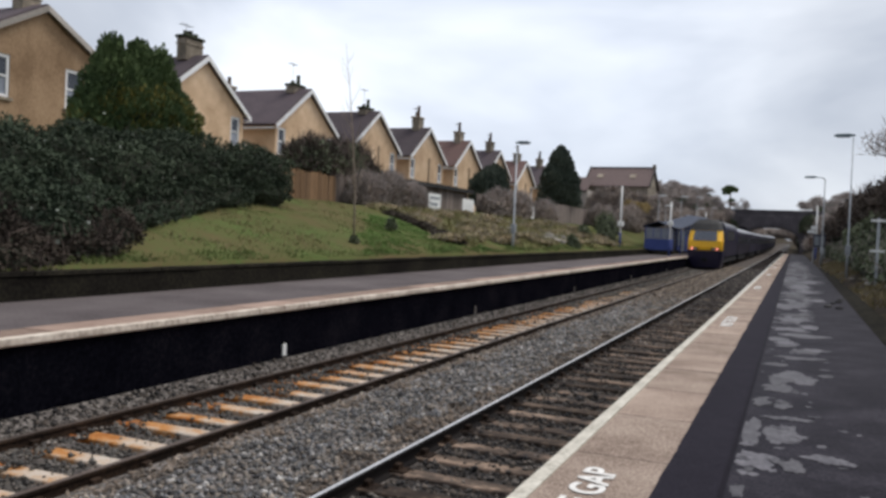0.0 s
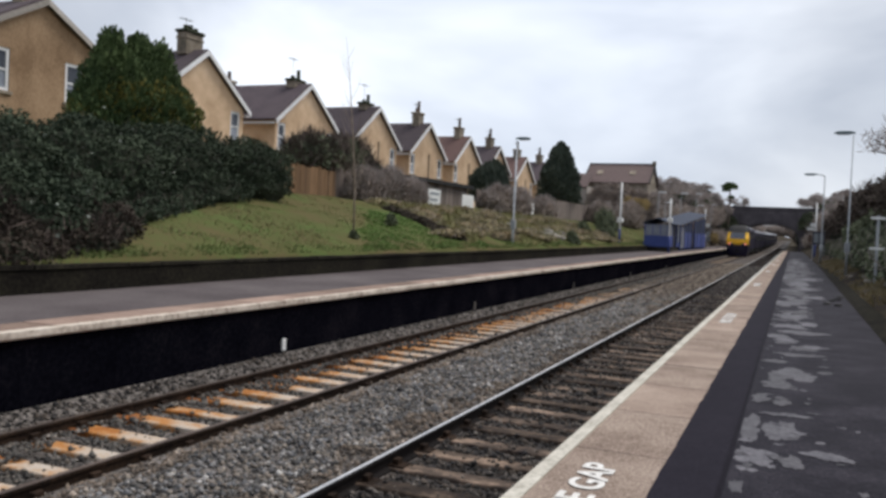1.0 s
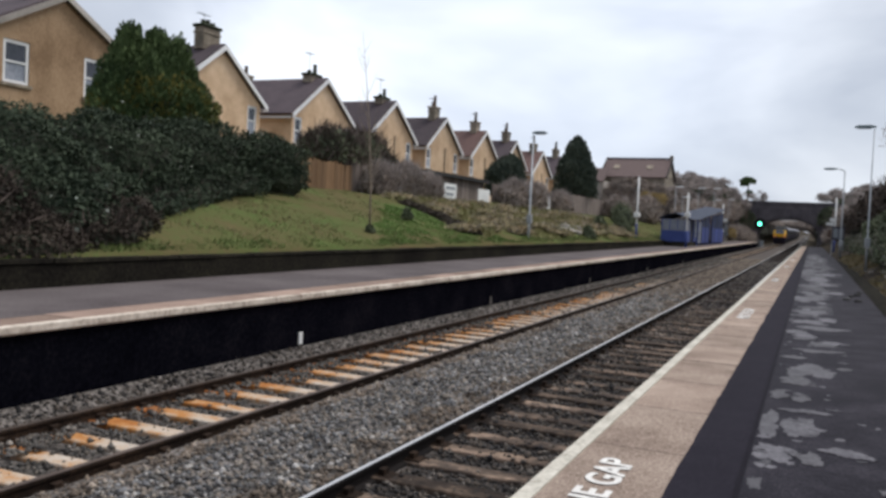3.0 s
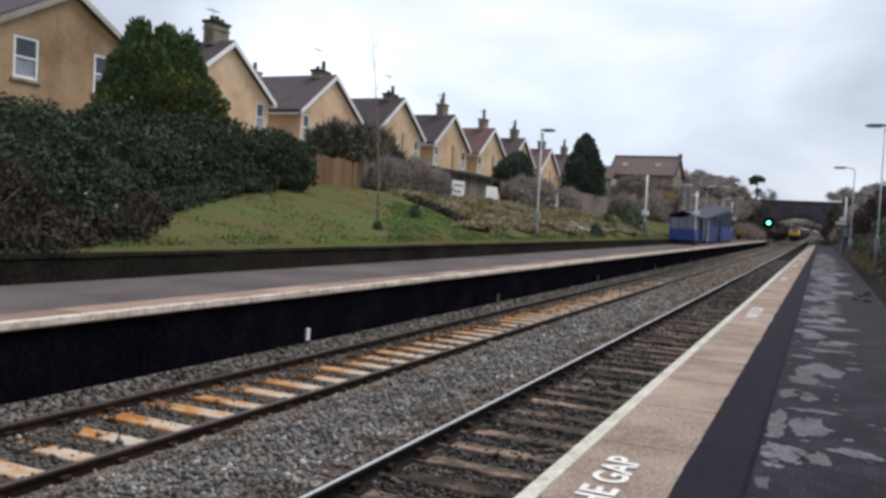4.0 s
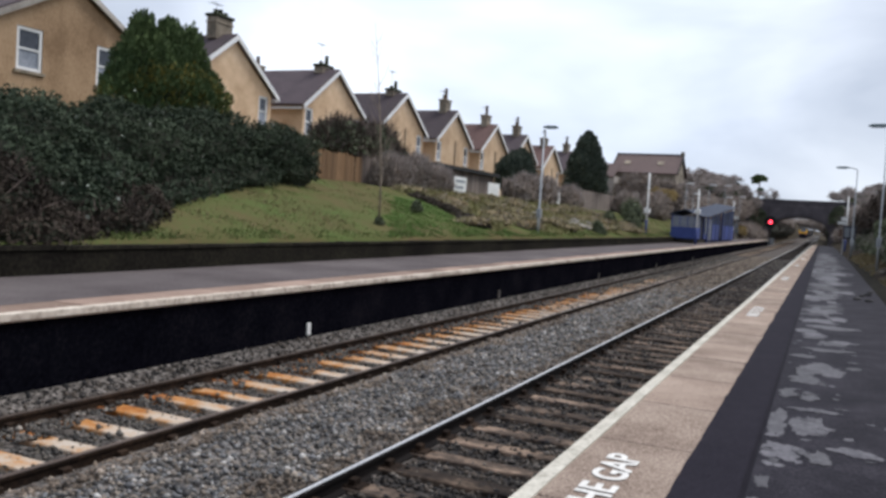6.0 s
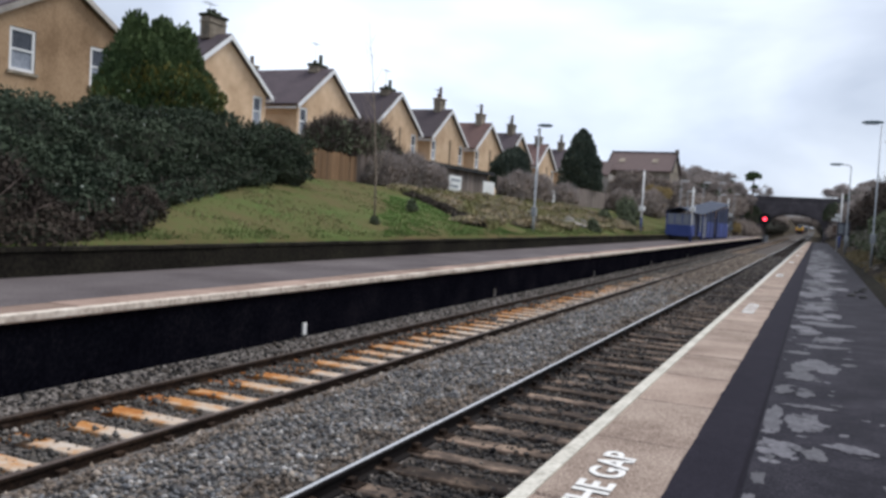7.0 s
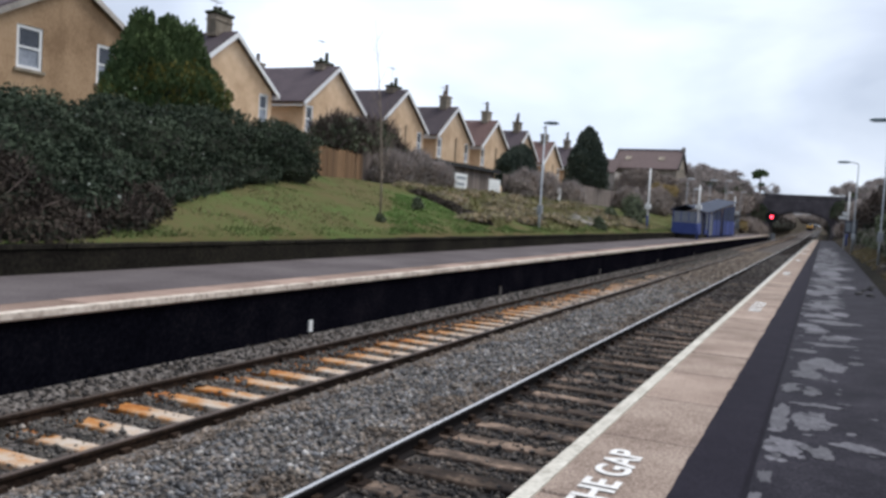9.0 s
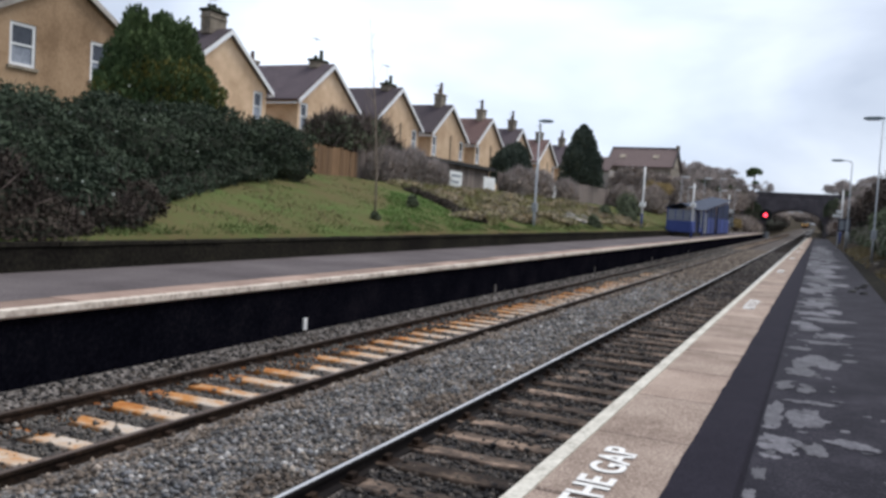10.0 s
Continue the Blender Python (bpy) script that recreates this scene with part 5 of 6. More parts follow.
def core_shape(blobs, shrink, seed):
    s = Shape()
    for cx, cy, cz, rx, ry, rz in blobs:
        rings = []
        for i in range(1, 9):
            a = math.pi * i / 9
            ring = []
            for k in range(14):
                e = 2 * math.pi * k / 14
                d = (math.sin(a) * math.cos(e), math.sin(a) * math.sin(e), math.cos(a))
                w = shrink * (1 + 0.24 * noise.noise((d[0] * 2.1 + cx, d[1] * 2.1 + cy, d[2] * 2.1 + seed)))
                ring.append((cx + d[0] * rx * w, cy + d[1] * ry * w, cz + d[2] * rz * w))
            rings.append(ring)
        s.loft(rings)
    return s


def bush(name, blobs, count, size, mat, core, seed, label, category, group="", twigs=0, twig_size=0.5, inner=0.72, shrink=0.8, twig_mat=None):
    b = thing(name, pose(0, 0, 0), label, category, group)
    # Filler body; with CORE its dark colour paints inner shade.
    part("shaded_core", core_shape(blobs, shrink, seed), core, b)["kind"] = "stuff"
    leaf_cloud("foliage", blobs, count, size, mat, seed, b, inner=inner)
    if twigs:
        mass = leaf_cloud("twig_mass", [(x, y, z, a * 1.05, c * 1.05, d * 1.08) for x, y, z, a, c, d in blobs], twigs, twig_size, twig_mat or TWIG, seed + 1, b, thin=0.06, inner=0.8, up=0.6)
        mass["kind"] = "stuff"
    return b


def bare_tree(x, y, z, height, spread, seed, label, twigs=2500, trunk=0.2, twig_mat=None, lean=0.0, leafmat=None):
    t = thing("bare_tree", pose(x, y, z), label, "tree", "leafless trees")
    rnd = random.Random(seed)
    trunk_s, limbs, ends = Shape(), Shape(), []

    def grow(p, way, length, r, depth):
        mid = p + way * length * 0.5 + Vector((rnd.uniform(-1, 1), rnd.uniform(-1, 1), 0)) * length * 0.06
        end = p + way * length + Vector((rnd.uniform(-1, 1), rnd.uniform(-1, 1), rnd.uniform(-0.3, 0.6))) * length * 0.1
        (trunk_s if depth == 0 else limbs).tube([p, mid, end], [r, r * 0.85, r * 0.62], 7 if depth < 2 else 4, caps=False)
        if depth >= 4:
            ends.append(end)
            return
        for k in range(3 if depth < 3 else 2):
            a = 2 * math.pi * (k + rnd.random()) / 3
            side = Vector((math.cos(a), math.sin(a), 0)) * spread
            grow(end if k < 2 else mid, (way + side * rnd.uniform(0.35, 0.9)).normalized(), length * rnd.uniform(0.6, 0.82), r * 0.58, depth + 1)

    grow(Vector((0, 0, -0.2)), Vector((lean, 0, 1)).normalized(), height * 0.3, trunk, 0)
    part("trunk", trunk_s, BARK, t, "brown tapered trunk", smooth=True)
    part("branches", limbs, BARK, t, smooth=True)
    blobs = [(e.x, e.y, e.z, height * 0.1, height * 0.1, height * 0.09) for e in ends]
    leaf_cloud("twig_mass", blobs, twigs, height * 0.085, twig_mat or TWIG, seed, t, thin=0.09, inner=0.1, up=0.35)
    if leafmat:
        leaf_cloud("ivy_cover", [(e.x * 0.7, e.y * 0.7, e.z * 0.8, height * 0.09, height * 0.09, height * 0.09) for e in ends[::3]], twigs, 0.28, leafmat, seed + 5, t)
    return t


def conifer(x, y, z, blobs, count, seed, label, gold=0, size=0.2, mat=None):
    c = thing("conifer", pose(x, y, z), label, "tree", "evergreen conifers")
    part("trunk", Shape().tube([(0, 0, -0.2), (0, 0, blobs[0][2])], [0.16, 0.08], 8), BARK, c)
    # Filler body whose dark colour paints shade behind the sprays.
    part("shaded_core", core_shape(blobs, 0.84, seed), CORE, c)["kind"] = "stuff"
    leaf_cloud("crown", blobs, count, size, mat or CONIFER, seed, c, thin=0.7, inner=0.8, up=0.75)
    if gold:
        leaf_cloud("yellowed_sprays", [(a, b, d, e * 1.02, f * 1.02, g) for a, b, d, e, f, g in blobs[:1]], gold, size, CONIFER_GOLD, seed + 9, c, thin=0.7, inner=0.9, up=0.75, label="yellow-green edge sprays")
    return c


# ivy hedge over the bank, with a brown thicket before it
HEDGE = [(-13.4, 3.5, 1.5, 1.9, 2.6, 1.3), (-13.6, 7.6, 1.55, 1.8, 2.5, 1.3), (-13.9, 11.2, 1.95, 1.6, 2.4, 1.35), (-14.7, 15.2, 2.45, 1.4, 2.2, 1.2), (-15.4, 18.9, 2.8, 1.25, 2.2, 1.15),
         (-15.9, 23.0, 2.95, 1.2, 1.9, 1.05), (-12.2, 10.0, 1.2, 1.3, 1.6, 1.2), (-12.9, 12.6, 1.4, 1.2, 1.6, 1.0), (-14.0, 16.0, 1.75, 0.95, 1.4, 0.75), (-14.8, 19.4, 2.15, 0.9, 1.9, 0.75), (-15.6, 23.2, 2.5, 0.9, 1.5, 0.75), (-11.3, 9.2, 0.8, 0.9, 1.2, 0.8),
         (-12.0, 11.7, 1.1, 1.1, 1.3, 0.8), (-11.2, 10.6, 0.8, 0.9, 1.0, 0.7)]
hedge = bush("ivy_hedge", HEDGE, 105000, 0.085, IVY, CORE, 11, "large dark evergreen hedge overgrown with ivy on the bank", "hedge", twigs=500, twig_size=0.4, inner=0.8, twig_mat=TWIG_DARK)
# A few pale leaves stand in for light glinting off the ivy.
leaf_cloud("leaf_glint_scatter", HEDGE, 260, 0.09, LEAF_GLINT, 15, hedge, inner=0.97, label="scattered leaves coloured pale as glints")["kind"] = "stuff"
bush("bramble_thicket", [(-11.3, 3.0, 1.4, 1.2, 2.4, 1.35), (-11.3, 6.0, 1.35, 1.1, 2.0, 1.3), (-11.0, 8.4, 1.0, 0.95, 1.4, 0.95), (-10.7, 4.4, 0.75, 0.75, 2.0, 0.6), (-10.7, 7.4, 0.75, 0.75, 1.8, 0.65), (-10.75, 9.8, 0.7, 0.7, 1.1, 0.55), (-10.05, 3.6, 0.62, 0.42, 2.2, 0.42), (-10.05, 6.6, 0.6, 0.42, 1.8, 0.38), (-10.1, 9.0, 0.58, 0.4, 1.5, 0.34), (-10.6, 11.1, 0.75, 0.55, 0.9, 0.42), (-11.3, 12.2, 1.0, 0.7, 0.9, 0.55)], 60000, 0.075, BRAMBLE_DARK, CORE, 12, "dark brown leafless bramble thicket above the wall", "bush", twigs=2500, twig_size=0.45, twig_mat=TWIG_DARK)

conifer(-17.2, 19.0, 2.3, [(0, 0.05, 1.35, 1.4, 2.15, 1.95), (0, -0.85, 2.1, 0.85, 0.85, 1.95), (0, -0.95, 3.3, 0.4, 0.4, 1.05), (0, 0.06, 3.0, 0.5, 0.5, 1.45), (0.05, 0.05, 2.2, 0.75, 0.7, 1.9), (0.1, 0.75, 2.5, 0.62, 0.6, 1.75), (0, 1.15, 1.9, 0.75, 0.8, 1.75), (0, 1.6, 1.3, 0.6, 0.65, 1.4), (0, -1.45, 1.5, 0.6, 0.6, 1.6)], 44000, 21, "bushy green conifer with several tops and yellowed edges", gold=5200, size=0.14)
conifer(-20.0, 78.0, 2.6, [(0, 0, 2.9, 1.9, 2.4, 3.1), (0, 0, 5.3, 1.15, 1.4, 1.9), (0, 0, 6.7, 0.5, 0.6, 0.95)], 9000, 22, "tall dark cypress with a pointed top", size=0.3, mat=CYPRESS)
conifer(-20.0, 58.6, 2.5, [(0, -0.5, 1.7, 1.4, 1.9, 1.9), (0, 0.2, 3.1, 0.9, 1.1, 1.0)], 7000, 23, "rounded dark green cypress by the gardens", size=0.24, mat=CYPRESS)

bush("garden_shrub", [(-19.2, 32.4, 4.2, 1.4, 1.8, 1.1), (-19.3, 34.9, 4.2, 1.3, 1.9, 1.25), (-19.2, 37.0, 3.6, 1.0, 1.2, 1.0)], 12000, 0.15, SHRUB, CORE, 31, "dark half-bare shrub leaning over the garden fence", "bush", twigs=4200, twig_size=0.8, twig_mat=TWIG_DARK, inner=0.45, shrink=0.5)
for i, (x, y, z, rx, ry, rz) in enumerate(((-17.6, 34.5, 2.9, 0.5, 1.6, 0.95), (-17.6, 37.2, 3.0, 0.5, 1.5, 1.0), (-17.5, 39.5, 2.8, 0.5, 1.2, 0.85), (-17.6, 53.5, 3.1, 0.9, 2.2, 1.2), (-17.6, 57.5, 3.1, 0.9, 2.4, 1.3),
                                           (-18.0, 66.0, 3.1, 0.9, 2.6, 1.0), (-17.5, 86.0, 3.3, 1.2, 3.2, 1.4), (-16.0, 94.0, 3.2, 1.6, 3.5, 1.9))):
    bush("leafless_bush", [(x, y, z, rx, ry, rz)], 2600, 0.2, BRAMBLE, CORE_BROWN, 40 + i, "brown leafless bush along the garden fence", "bush", "bushes along the fences", twigs=1800, twig_size=0.7)
for i, (x, y, z, r) in enumerate(((-12.24, 26.7, 1.52, 0.2), (-10.9, 21.6, 1.0, 0.13), (-14.5, 74.0, 2.2, 1.3), (-10.6, 47.0, 0.95, 0.45), (-12.5, 57.5, 1.6, 0.55), (-11.5, 62.0, 1.3, 0.5), (-13.0, 66.5, 1.9, 0.7))):
    bush("small_shrub", [(x, y, z, r * 0.8, r * 0.8, r * 1.2), (x + r * 0.4, y + r * 0.5, z - r * 0.3, r * 0.6, r * 0.7, r * 0.7), (x, y - r * 0.6, z - r * 0.4, r * 0.6, r * 0.5, r * 0.6)], 1500, 0.09 + r * 0.06, SHRUB, CORE, 60 + i, "small dark shrub on the grass bank", "bush", "shrubs on the bank")

SKIRT = [(-11.9 - 0.42 * k, 13.2 + 0.95 * k, ground_height(-11.9 - 0.42 * k, 13.2 + 0.95 * k) + 0.05, 0.5, 0.75, 0.3) for k in range(9)]
bush("bramble_fringe", SKIRT, 9000, 0.08, IVY, CORE, 33, "dark trailing ivy fringe along the foot of the hedge", "bush", twigs=500, twig_size=0.3, twig_mat=TWIG_DARK)

# slender bare sapling before the fence
def build_sapling():
    t = thing("sapling", pose(-10.86, 21.56, 0.91), "tall slender leafless sapling on the bank", "tree")
    part("trunk", Shape().tube([(0, 0, -0.2), (-0.04, 0.01, 1.4), (-0.15, -0.05, 3.2), (-0.3, -0.12, 4.8), (-0.43, -0.19, 6.0)], [0.032, 0.028, 0.02, 0.009, 0.004], 7), PALE_BARK, t, "thin pale brown trunk", smooth=True)
    rnd = random.Random(8)
    br = Shape()
    for k in range(34):
        z = rnd.uniform(1.3, 5.4)
        a = rnd.uniform(0, 6.28)
        ln = 0.3 + 0.17 * (6.0 - z)
        root = Vector((-0.0125 * z ** 2, -0.0053 * z ** 2, z))
        e = root + Vector((math.cos(a) * ln * 0.6, math.sin(a) * ln * 0.6, ln))
        br.tube([root, (root + e) / 2 + Vector((math.cos(a), math.sin(a), 0)) * ln * 0.08, e], [0.007, 0.005, 0.002], 4, caps=False)
    part("branches", br, PALE_BARK, t)["kind"] = "stuff"


build_sapling()

# right bank: brambles, dry grass and a tall leafless hedge
RIGHT_LOW = []
rnd_r = random.Random(77)
for k in range(30):
    y = 9 + k * 2.4
    RIGHT_LOW.append((3.9 + 0.008 * y + rnd_r.uniform(-0.1, 0.5), y, 0.75 + rnd_r.uniform(-0.1, 0.25), 0.75, 1.5, 0.75 + rnd_r.uniform(-0.15, 0.3)))
bush("bramble_bank", RIGHT_LOW, 26000, 0.14, SHRUB, CORE, 81, "low tangle of brambles and evergreen growth beside the platform", "bush", twigs=3000, twig_size=0.5)
RIGHT_HIGH = [(6.3, 34 + 6 * k, 3.0 + rnd_r.uniform(-0.3, 0.4), 1.8, 3.6, 2.0 + rnd_r.uniform(-0.3, 0.5)) for k in range(14)]
bush("leafless_hedge", RIGHT_HIGH, 22000, 0.24, BRAMBLE_DARK, CORE, 82, "tall brown leafless hedge on the bank", "hedge", twigs=9000, twig_size=0.9, twig_mat=TWIG_DARK)
bush("evergreen_bush", [(4.9, 40.0, 1.9, 1.0, 1.8, 1.1), (4.6, 46.0, 1.7, 0.9, 1.6, 1.0)], 5000, 0.16, SHRUB, CORE, 83, "dark green bush on the bank below the lamp", "bush")

for k in range(5):
    x, y = 3.25 + rnd_r.uniform(0, 0.5), rnd_r.uniform(14, 34)
    r = rnd_r.uniform(0.06, 0.13)
    st = part("bank_stone", core_shape([(0, 0, 0, r, r * 1.4, r * 0.7)], 1.0, k * 2.3), RUBBLE)
    st.matrix_basis = pose(x, y, ground_height(x, y) + r * 0.3, 0, 0, rnd_r.uniform(0, 180))
    tagged(st, "pale stone on the earthy bank beside the platform", "stone", "stones on the bank")

bare_tree(6.9, 46, 2.6, 6.6, 1.05, 143, "leafless tree overhanging the bank beside the platform", twigs=1100)

# woods round the bridge
WOODS = [(-16, 112, 2.4, 6.2), (-14.2, 122, 3.0, 7.6), (-19, 128, 4.6, 7.0), (-15.5, 134, 4.0, 7.6), (-13.5, 146, 4.5, 7.6), (-18, 152, 6, 7.4), (-13.0, 158, 4.5, 6.4), (-16, 166, 6.5, 6.5), (-11.6, 168, 4.6, 4.9),
         (7.5, 118, 3, 5.4), (9, 138, 4.5, 5.6), (7.5, 158, 5, 6.2), (10.5, 168, 6.5, 6.5)]
for i, (x, y, z, h) in enumerate(WOODS):
    bare_tree(x, y, z, h, 0.95, 100 + i, "brown leafless tree in the woods beside the line", twigs=5200, leafmat=SHRUB if i in (0, 1, 2, 3, 4, 5, 6, 7, 9, 11) else None)
bare_tree(5.8, 192, 3.6, 10.5, 1.3, 140, "spreading leafless tree beside the bridge", twigs=7000)
bare_tree(-11.5, 214, 6.0, 7.5, 1.1, 141, "spreading leafless tree behind the bridge parapet", twigs=3000)
bare_tree(-15.4, 97, 2.2, 5.0, 0.95, 142, "yellowish leafless willow behind the shelter", twigs=9000, twig_mat=OLIVE)
UNDER = [(-13.0, 108 + 7 * k, 3.0 + 0.35 * k, 2.4, 4.5, 2.4) for k in range(9)] + [(6.5, 112 + 8 * k, 2.8 + 0.3 * k, 2.0, 4.8, 2.6) for k in range(7)]
UNDER += [(-10.9, 142 + 6.5 * k, 1.5 + 0.06 * k, 1.5, 3.6, 1.3) for k in range(5)] + [(4.3, 140 + 6.5 * k, 1.4 + 0.06 * k, 1.3, 3.6, 1.3) for k in range(5)]
UNDER += [(-9.3, 146 + 7 * k, 0.7 + 0.05 * k, 1.3, 3.6, 1.2) for k in range(4)]
BEYOND = [(-9.6, 192 + 9 * k, 2.2 + 0.06 * k, 1.9, 6, 2.2) for k in range(15)] + [(3.4, 192 + 9 * k, 2.2 + 0.06 * k, 1.9, 6, 2.2) for k in range(15)]
bush("undergrowth", BEYOND, 14000, 0.3, BRAMBLE_DARK, CORE, 152, "dark undergrowth on the cutting sides beyond the bridge", "undergrowth", twigs=2000, twig_size=1.2, twig_mat=TWIG_DARK)
bush("undergrowth", UNDER, 52000, 0.24, BRAMBLE, CORE_BROWN, 150, "brown woodland undergrowth on the cutting sides", "undergrowth", twigs=5000, twig_size=1.4)
bush("golden_bush", [(-9.6, 128, 1.3, 0.7, 1.6, 1.0)], 1800, 0.25, OLIVE, CORE_BROWN, 151, "yellow-brown bush near the platform end", "bush")


bush("bridge_ivy", [(-14.5, 173.7, 5.8, 4.0, 0.5, 2.0), (-10.6, 173.7, 3.6, 1.6, 0.4, 2.4), (4.8, 173.7, 4.9, 2.6, 0.5, 2.4)], 9000, 0.3, SHRUB, CORE_BROWN, 153, "dark ivy hanging over the bridge walls", "ivy")
bush("garden_bush", [(-21.8, 111.5, 5.2, 3.4, 1.6, 3.0), (-18.0, 110.5, 4.8, 2.6, 1.6, 2.6)], 9000, 0.24, BRAMBLE, CORE_BROWN, 154, "brown leafless bushes before the end house", "bush", twigs=1500, twig_size=0.9)
bush("garden_bush", [(-26.2, 109.5, 4.0, 1.2, 1.2, 1.7)], 2500, 0.22, SHRUB, CORE, 155, "dark evergreen bush beside the low house", "bush")


def umbrella_pine(x, y, z, top):
    t = thing("pine_tree", pose(x, y, z), "tall pine with a small rounded crown on a bare stem", "tree")
    h = top - z
    part("trunk", Shape().tube([(0, 0, -1), (0.1, 0, h * 0.5), (0, 0, h - 0.8)], [0.22, 0.16, 0.08], 8), BARK, t)
    leaf_cloud("crown", [(0, 0, h - 0.9, 1.45, 1.3, 0.95), (-0.6, 0, h - 1.5, 0.8, 0.7, 0.5), (0.3, 0, h - 2.9, 0.6, 0.5, 0.4)], 2600, 0.35, CONIFER, 161, t, inner=0.2)


umbrella_pine(-10.6, 170, 5.5, 12.7)
FAR_WOOD = [(x, 330 + 9 * (k % 5), 5.5 + (k % 3), 6.5, 5, 3.6 + (k % 4) * 0.5) for k, x in enumerate(range(-66, 60, 7)) if not -11 < x < 1]
FAR_WOOD += [(-13, 262, 4.5, 4.0, 14, 3.4), (6, 262, 4.5, 4.0, 14, 3.2), (-12, 300, 4.5, 4, 14, 3.2), (4, 300, 4.5, 4, 14, 3.2), (-4, 640, 9.5, 40, 6, 4.2)]
tagged(bush("far_woods", FAR_WOOD, 14000, 0.9, BRAMBLE, CORE_BROWN, 170, "distant brown leafless woods beyond the bridge", "woods", twigs=4000, twig_size=2.2), kind="stuff")


# grass, rough growth and rockery on the bank
def blades(name, count, area, size, mat, seed, keep, label):
    rnd = np.random.default_rng(seed)
    x0, x1, y0, y1 = area
    x, y = rnd.uniform(x0, x1, count), y0 + (y1 - y0) * rnd.random(count) ** 1.3
    ok = np.array([keep(a, b) for a, b in zip(x.tolist(), y.tolist())])
    x, y = x[ok], y[ok]
    n = len(x)
    z = np.array([ground_height(a, b) + 0.12 * noise.noise((a * 0.55, b * 0.4, 3.0)) + 0.05 * noise.noise((a * 1.7, b * 1.3, 7.0)) for a, b in zip(x.tolist(), y.tolist())]) - 0.02
    ang, h = rnd.uniform(0, 6.28, n), size * rnd.uniform(0.5, 1.3, n)
    w = 0.012 + 0.16 * h * rnd.random(n)
    lx, ly = rnd.normal(0, 0.45, n) * h, rnd.normal(0, 0.45, n) * h
    dx, dy = np.cos(ang) * w, np.sin(ang) * w
    v = np.stack([np.stack([x - dx, y - dy, z], 1), np.stack([x + dx, y + dy, z], 1), np.stack([x + lx, y + ly, z + h], 1)], 1).reshape(-1, 3)
    tagged(part(name, raw_mesh(name, v, np.arange(3 * n).reshape(-1, 3), mat), mat), label, "grass", kind="stuff")


in_rough = lambda x, y: y > 29.6 + (-10.76 - x) * 0.62 + 0.5 * math.sin(x * 1.7) and y < 64 and x < -10.6 - 0.4 * math.sin(y * 0.6)
blades("grass", 60000, (-18.5, -9.9, 8, 100), 0.05, GRASSBLADE, 201, lambda x, y: not in_rough(x, y) or noise.noise((x * 0.5, y * 0.3, 1)) > 0.0, "short green grass on the bank")
blades("dry_grass", 15000, (-17.5, -10.0, 28, 70), 0.26, DRYBLADE, 202, in_rough, "straw-coloured rough grass on the bank")
blades("dead_stems", 5500, (-17.0, -10.4, 12, 30), 0.085, DEAD_STEM, 206, lambda x, y: noise.noise((x * 0.45, y * 0.3, 8)) > -0.12 and y < 27 + (x + 10.4) * -0.8, "brown dead stems and leaf litter among the grass on the bank")
blades("lush_grass", 26000, (-14.6, -10.0, 19, 33), 0.07, LUSH, 207, lambda x, y: y > 20.7 + (-10.2 - x) * 1.95 + noise.noise((x, y, 2)) and not in_rough(x, y), "bright green lush grass in a wedge of the bank")
blades("verge_grass", 9000, (2.95, 4.4, 6, 60), 0.13, DEAD_STEM, 203, lambda x, y: noise.noise((x, y * 0.3, 5)) > -0.1, "dry yellowish grass along the platform kerb")
blades("wall_top_grass", 9000, (-10.35, -9.86, 8, 90), 0.08, GRASSBLADE, 204, lambda x, y: True, "bright green tufts of grass above the wall")
rnd_b = random.Random(5)
mounds = []
while len(mounds) < 60:
    x, y = rnd_b.uniform(-16.8, -10.8), rnd_b.uniform(29, 62)
    if in_rough(x, y):
        mounds.append((x, y, ground_height(x, y) + 0.05, rnd_b.uniform(0.4, 0.9), rnd_b.uniform(0.5, 1.3), rnd_b.uniform(0.1, 0.3)))
tagged(bush("rough_growth", mounds, 26000, 0.13, ROUGH, CORE_BROWN, 210, "brown rough bramble growth over part of the bank", "undergrowth", twigs=2500, twig_size=0.4), kind="stuff")
EDGE = [(-10.9 - 0.42 * k, 29.75 + 0.25 * k, ground_height(-10.9 - 0.42 * k, 29.75 + 0.25 * k) + 0.03, 0.4, 0.42, 0.14 + 0.04 * (k % 3)) for k in range(11)]
bush("bramble_fringe", EDGE, 3600, 0.1, BRAMBLE_DARK, CORE, 34, "dark bramble edge between mown grass and rough growth", "bush", twigs=500, twig_size=0.3, twig_mat=TWIG_DARK)
for k in range(24):
    x, y = (rnd_b.uniform(-12.7, -10.9), rnd_b.uniform(45.5, 49.5)) if k < 10 else (rnd_b.uniform(-13.6, -10.9), rnd_b.uniform(43, 56))
    r = rnd_b.uniform(0.15, 0.3) if k < 10 else rnd_b.uniform(0.1, 0.25)
    st = part("rockery_stone", core_shape([(0, 0, 0, r, r * 1.5, r * 0.7)], 1.0, k * 3.7), RUBBLE)
    st.matrix_basis = pose(x, y, ground_height(x, y) + r * 0.25, 0, 0, rnd_b.uniform(0, 180))
    tagged(st, "pale rockery stone half sunk in the bank", "stone", "rockery stones")


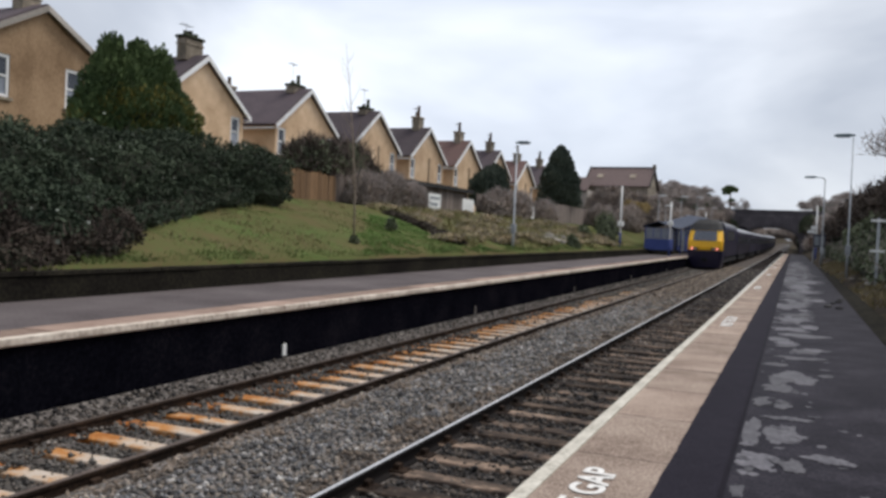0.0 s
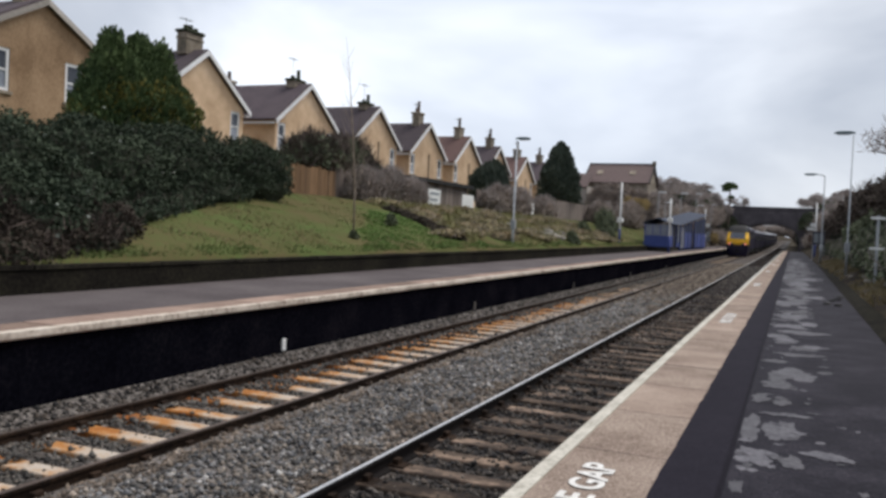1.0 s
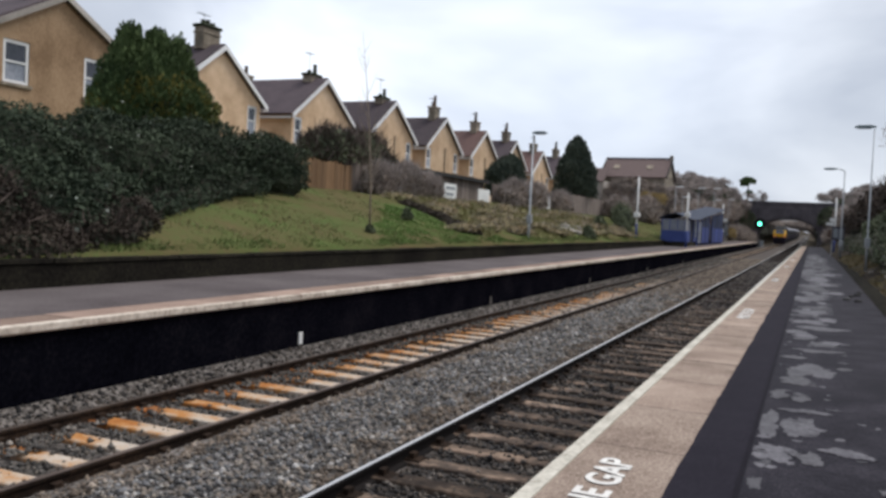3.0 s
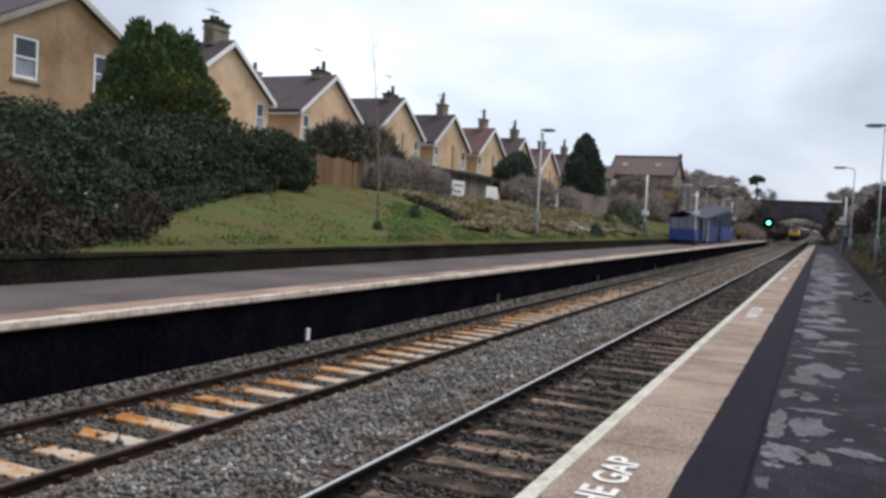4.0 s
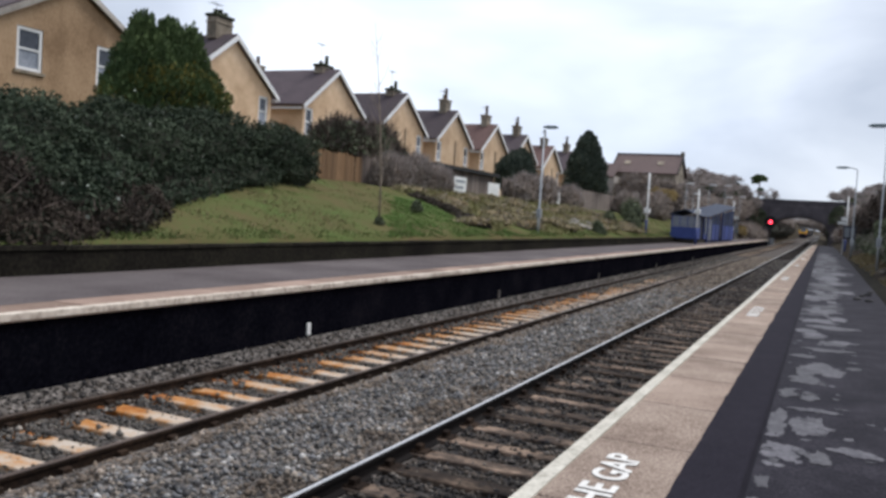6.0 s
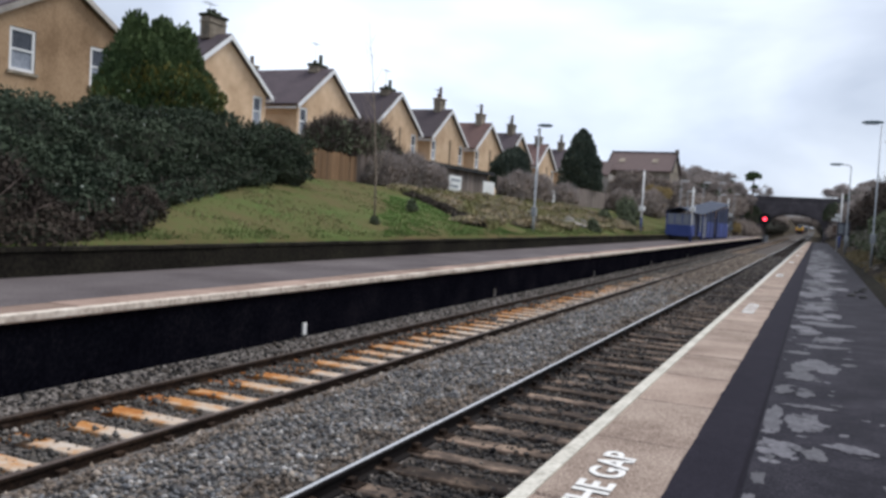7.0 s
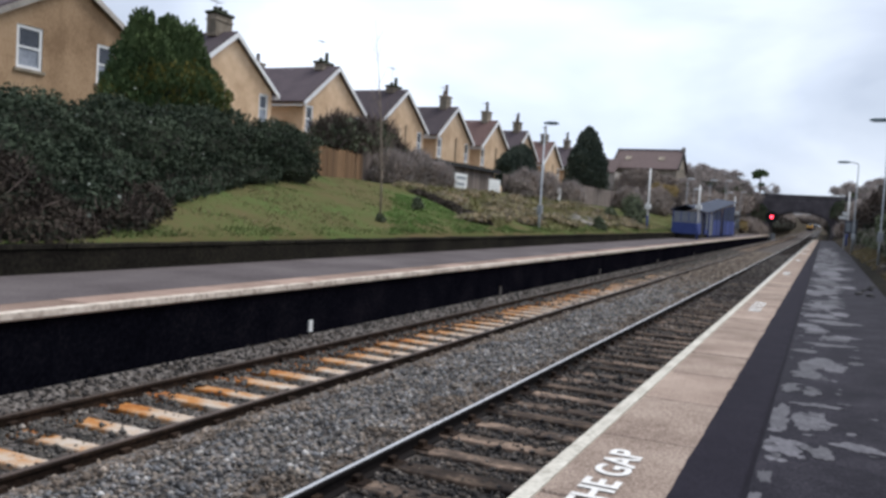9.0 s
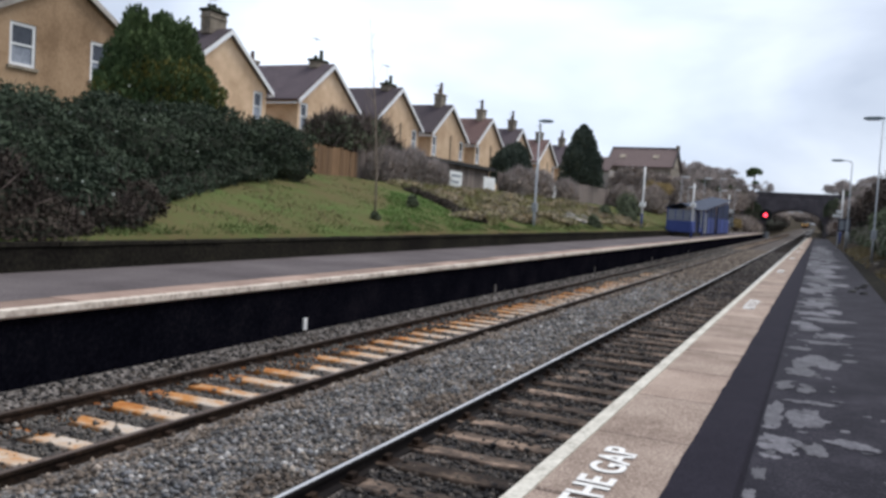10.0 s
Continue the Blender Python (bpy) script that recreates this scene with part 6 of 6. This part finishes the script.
# ---- platform edges, paint and wear, piece by piece ----
def ragged_joint():
    """Thin overlap of asphalt that runs unevenly on to the edge slabs."""
    s = Shape()
    n = 420
    for k in range(n):
        y = 2.0 + 0.11 * k
        w = 0.672 + 0.016 * noise.noise((0, y * 1.1, 4)) + 0.014 * noise.noise((2, y * 5.0, 9))
        z = near_grade(y) + 0.0095
        s.v += [(w, y, z), (1.0, y, z - 0.002)]
    s.f = [(2 * k, 2 * k + 1, 2 * k + 3, 2 * k + 2) for k in range(n - 1)]
    part("ragged_asphalt_edge", s, ASPHALT_NEW, platform_near, "uneven edge of the asphalt over the slabs")


ragged_joint()


def edge_slabs(parent, x0, x1, top, y0, y1, mat):
    me = [Shape().box(x0, x1, 0.008, 1.292, -0.08, 0.004 + d).mesh("edge_slab", mat, bevel=0.008) for d in (0.0, 0.003, -0.003)]
    rnd = random.Random(int(y1 - x0))
    y = y0
    while y < y1 - 1.3:
        ob = new("edge_slab", me[rnd.randrange(3)])
        ob.parent = parent
        z = top(y)
        ob.matrix_basis = pose(rnd.uniform(-0.006, 0.006), y, z, math.degrees(math.atan2(top(y + 1.3) - z, 1.3)), 0, 0)
        y += 1.3


edge_slabs(platform_near, 0.0, 0.684, near_grade, 1.28 - 5.2, 138, COPER)
edge_slabs(platform_far, -7.012, FAR_EDGE, lambda y: 0.03 + grade(y), 0.4, 138, COPER_FAR)
line = Shape()
strip(line, lambda y: [(0.006, near_grade(y) - 0.05), (0.006, near_grade(y) + 0.012), (0.096, near_grade(y) + 0.012), (0.096, near_grade(y) - 0.05)], PLAT_Y)
part("edge_line", line, WHITE_LINE, platform_near, "worn white painted edge line")
line = Shape()
strip(line, lambda y: [(FAR_EDGE - 0.008 - 0.14, 0.03 + grade(y) - 0.05), (FAR_EDGE - 0.14, 0.042 + grade(y)), (FAR_EDGE + 0.006, 0.042 + grade(y)), (FAR_EDGE + 0.006, grade(y) - 0.03)], PLAT_Y)
part("edge_line", line, LINE_FAR, platform_far, "worn white painted edge line")

for y in (3.88, 15.2, 27.7, 40.4, 53.0, 65.6):
    cu = bpy.data.curves.new("platform_lettering", "FONT")
    cu.body, cu.size, cu.align_x, cu.align_y, cu.extrude, cu.offset = "MIND THE GAP", 0.262, "CENTER", "BOTTOM_BASELINE", 0.001, 0.006
    cu.materials.append(LETTERING)
    tx = new("platform_lettering", cu)
    tx.parent = platform_near
    tx["label"] = "white stencilled warning lettering"
    tx.matrix_basis = pose(0.43, y, near_grade(y) + 0.0115, 0, 0, 90) @ Matrix.Diagonal((1.06, 1, 1, 1))

for y in (11.43, 20.3, 31.0, 43.0, 56.0):
    part("marker_plate", Shape().box(FAR_EDGE - 0.078, FAR_EDGE - 0.05, y - 0.05, y + 0.05, -0.8 + grade(y), -0.6 + grade(y)), SIGN_WHITE if y < 12 else BED, platform_far, "small pale marker plate on the dark face", bevel=0.004)


def worn_patch(x, y, rx, ry, seed):
    n, s = 84, Shape()
    rim = []
    for k in range(n):
        a = 2 * math.pi * k / n
        w = 1 + 0.7 * noise.noise((math.cos(a) * 1.3 + seed, math.sin(a) * 1.3, seed * 0.7)) + 0.32 * noise.noise((math.cos(a) * 3.5, math.sin(a) * 3.5 + seed, 2)) + 0.14 * noise.noise((math.cos(a) * 9, math.sin(a) * 9 + seed, 4)) + 0.06 * noise.noise((math.cos(a) * 21, math.sin(a) * 21, seed))
        w = max(0.12, w)
        px = max(1.036, x + rx * math.cos(a) * w)
        rim.append((px, y + ry * math.sin(a) * w, near_grade(y) + 0.02 * (px - 1.03) / 1.7 + 0.0025))
    s.slab(rim, 0.003)
    part("worn_patch", s, PATCH, platform_near)


for k, (x, y, rx, ry) in enumerate(((1.1, 6.4, 0.075, 0.4), (1.15, 5.62, 0.11, 0.2), (1.3, 6.45, 0.1, 0.3), (1.38, 5.52, 0.06, 0.15), (1.6, 5.8, 0.13, 0.11), (1.33, 7.05, 0.16, 0.07), (1.12, 5.25, 0.05, 0.06), (1.08, 4.85, 0.04, 0.12), (1.06, 4.4, 0.05, 0.1),
                                    (1.12, 7.7, 0.07, 0.18), (1.3, 7.6, 0.08, 0.14), (1.25, 8.5, 0.15, 0.2), (1.4, 9.3, 0.2, 0.35), (1.25, 9.0, 0.13, 0.25), (1.2, 10.2, 0.12, 0.12), (1.45, 10.9, 0.24, 0.16), (1.7, 9.6, 0.08, 0.1))):
    worn_patch(x, y, rx, ry, k * 1.9)
rnd_p = random.Random(19)
for k in range(150):
    y = 11.5 + k * 0.42 + rnd_p.uniform(-0.3, 0.3)
    wide = min(1.0, (y - 8) / 22)
    worn_patch(rnd_p.uniform(1.15, 1.55 + 0.5 * wide), y, rnd_p.uniform(0.08, 0.25 + 0.25 * wide), rnd_p.uniform(0.12, 0.25 + 0.5 * wide), 50 + k * 1.3)
for k in range(70):
    y = 4.2 + 16 * rnd_p.random() ** 1.2
    worn_patch(1.08 + 0.75 * rnd_p.random() ** 1.4, y, rnd_p.uniform(0.012, 0.05), rnd_p.uniform(0.015, 0.06), 200 + k * 1.1)
for k, (x, y) in enumerate(((2.25, 21.8), (2.4, 22.4), (2.1, 20.6), (2.32, 20.2), (2.5, 23.5))):
    d = part("leaf_litter", core_shape([(0, 0, 0, 0.06 + 0.02 * (k % 3), 0.09, 0.035)], 1.0, k + 0.5), BLACK)
    d.matrix_basis = pose(x, y, near_grade(y) + 0.035, 0, 0, 37 * k)
    tagged(d, "dark clump of wet leaf litter on the asphalt", "leaf litter", "clumps of leaf litter")


motions()
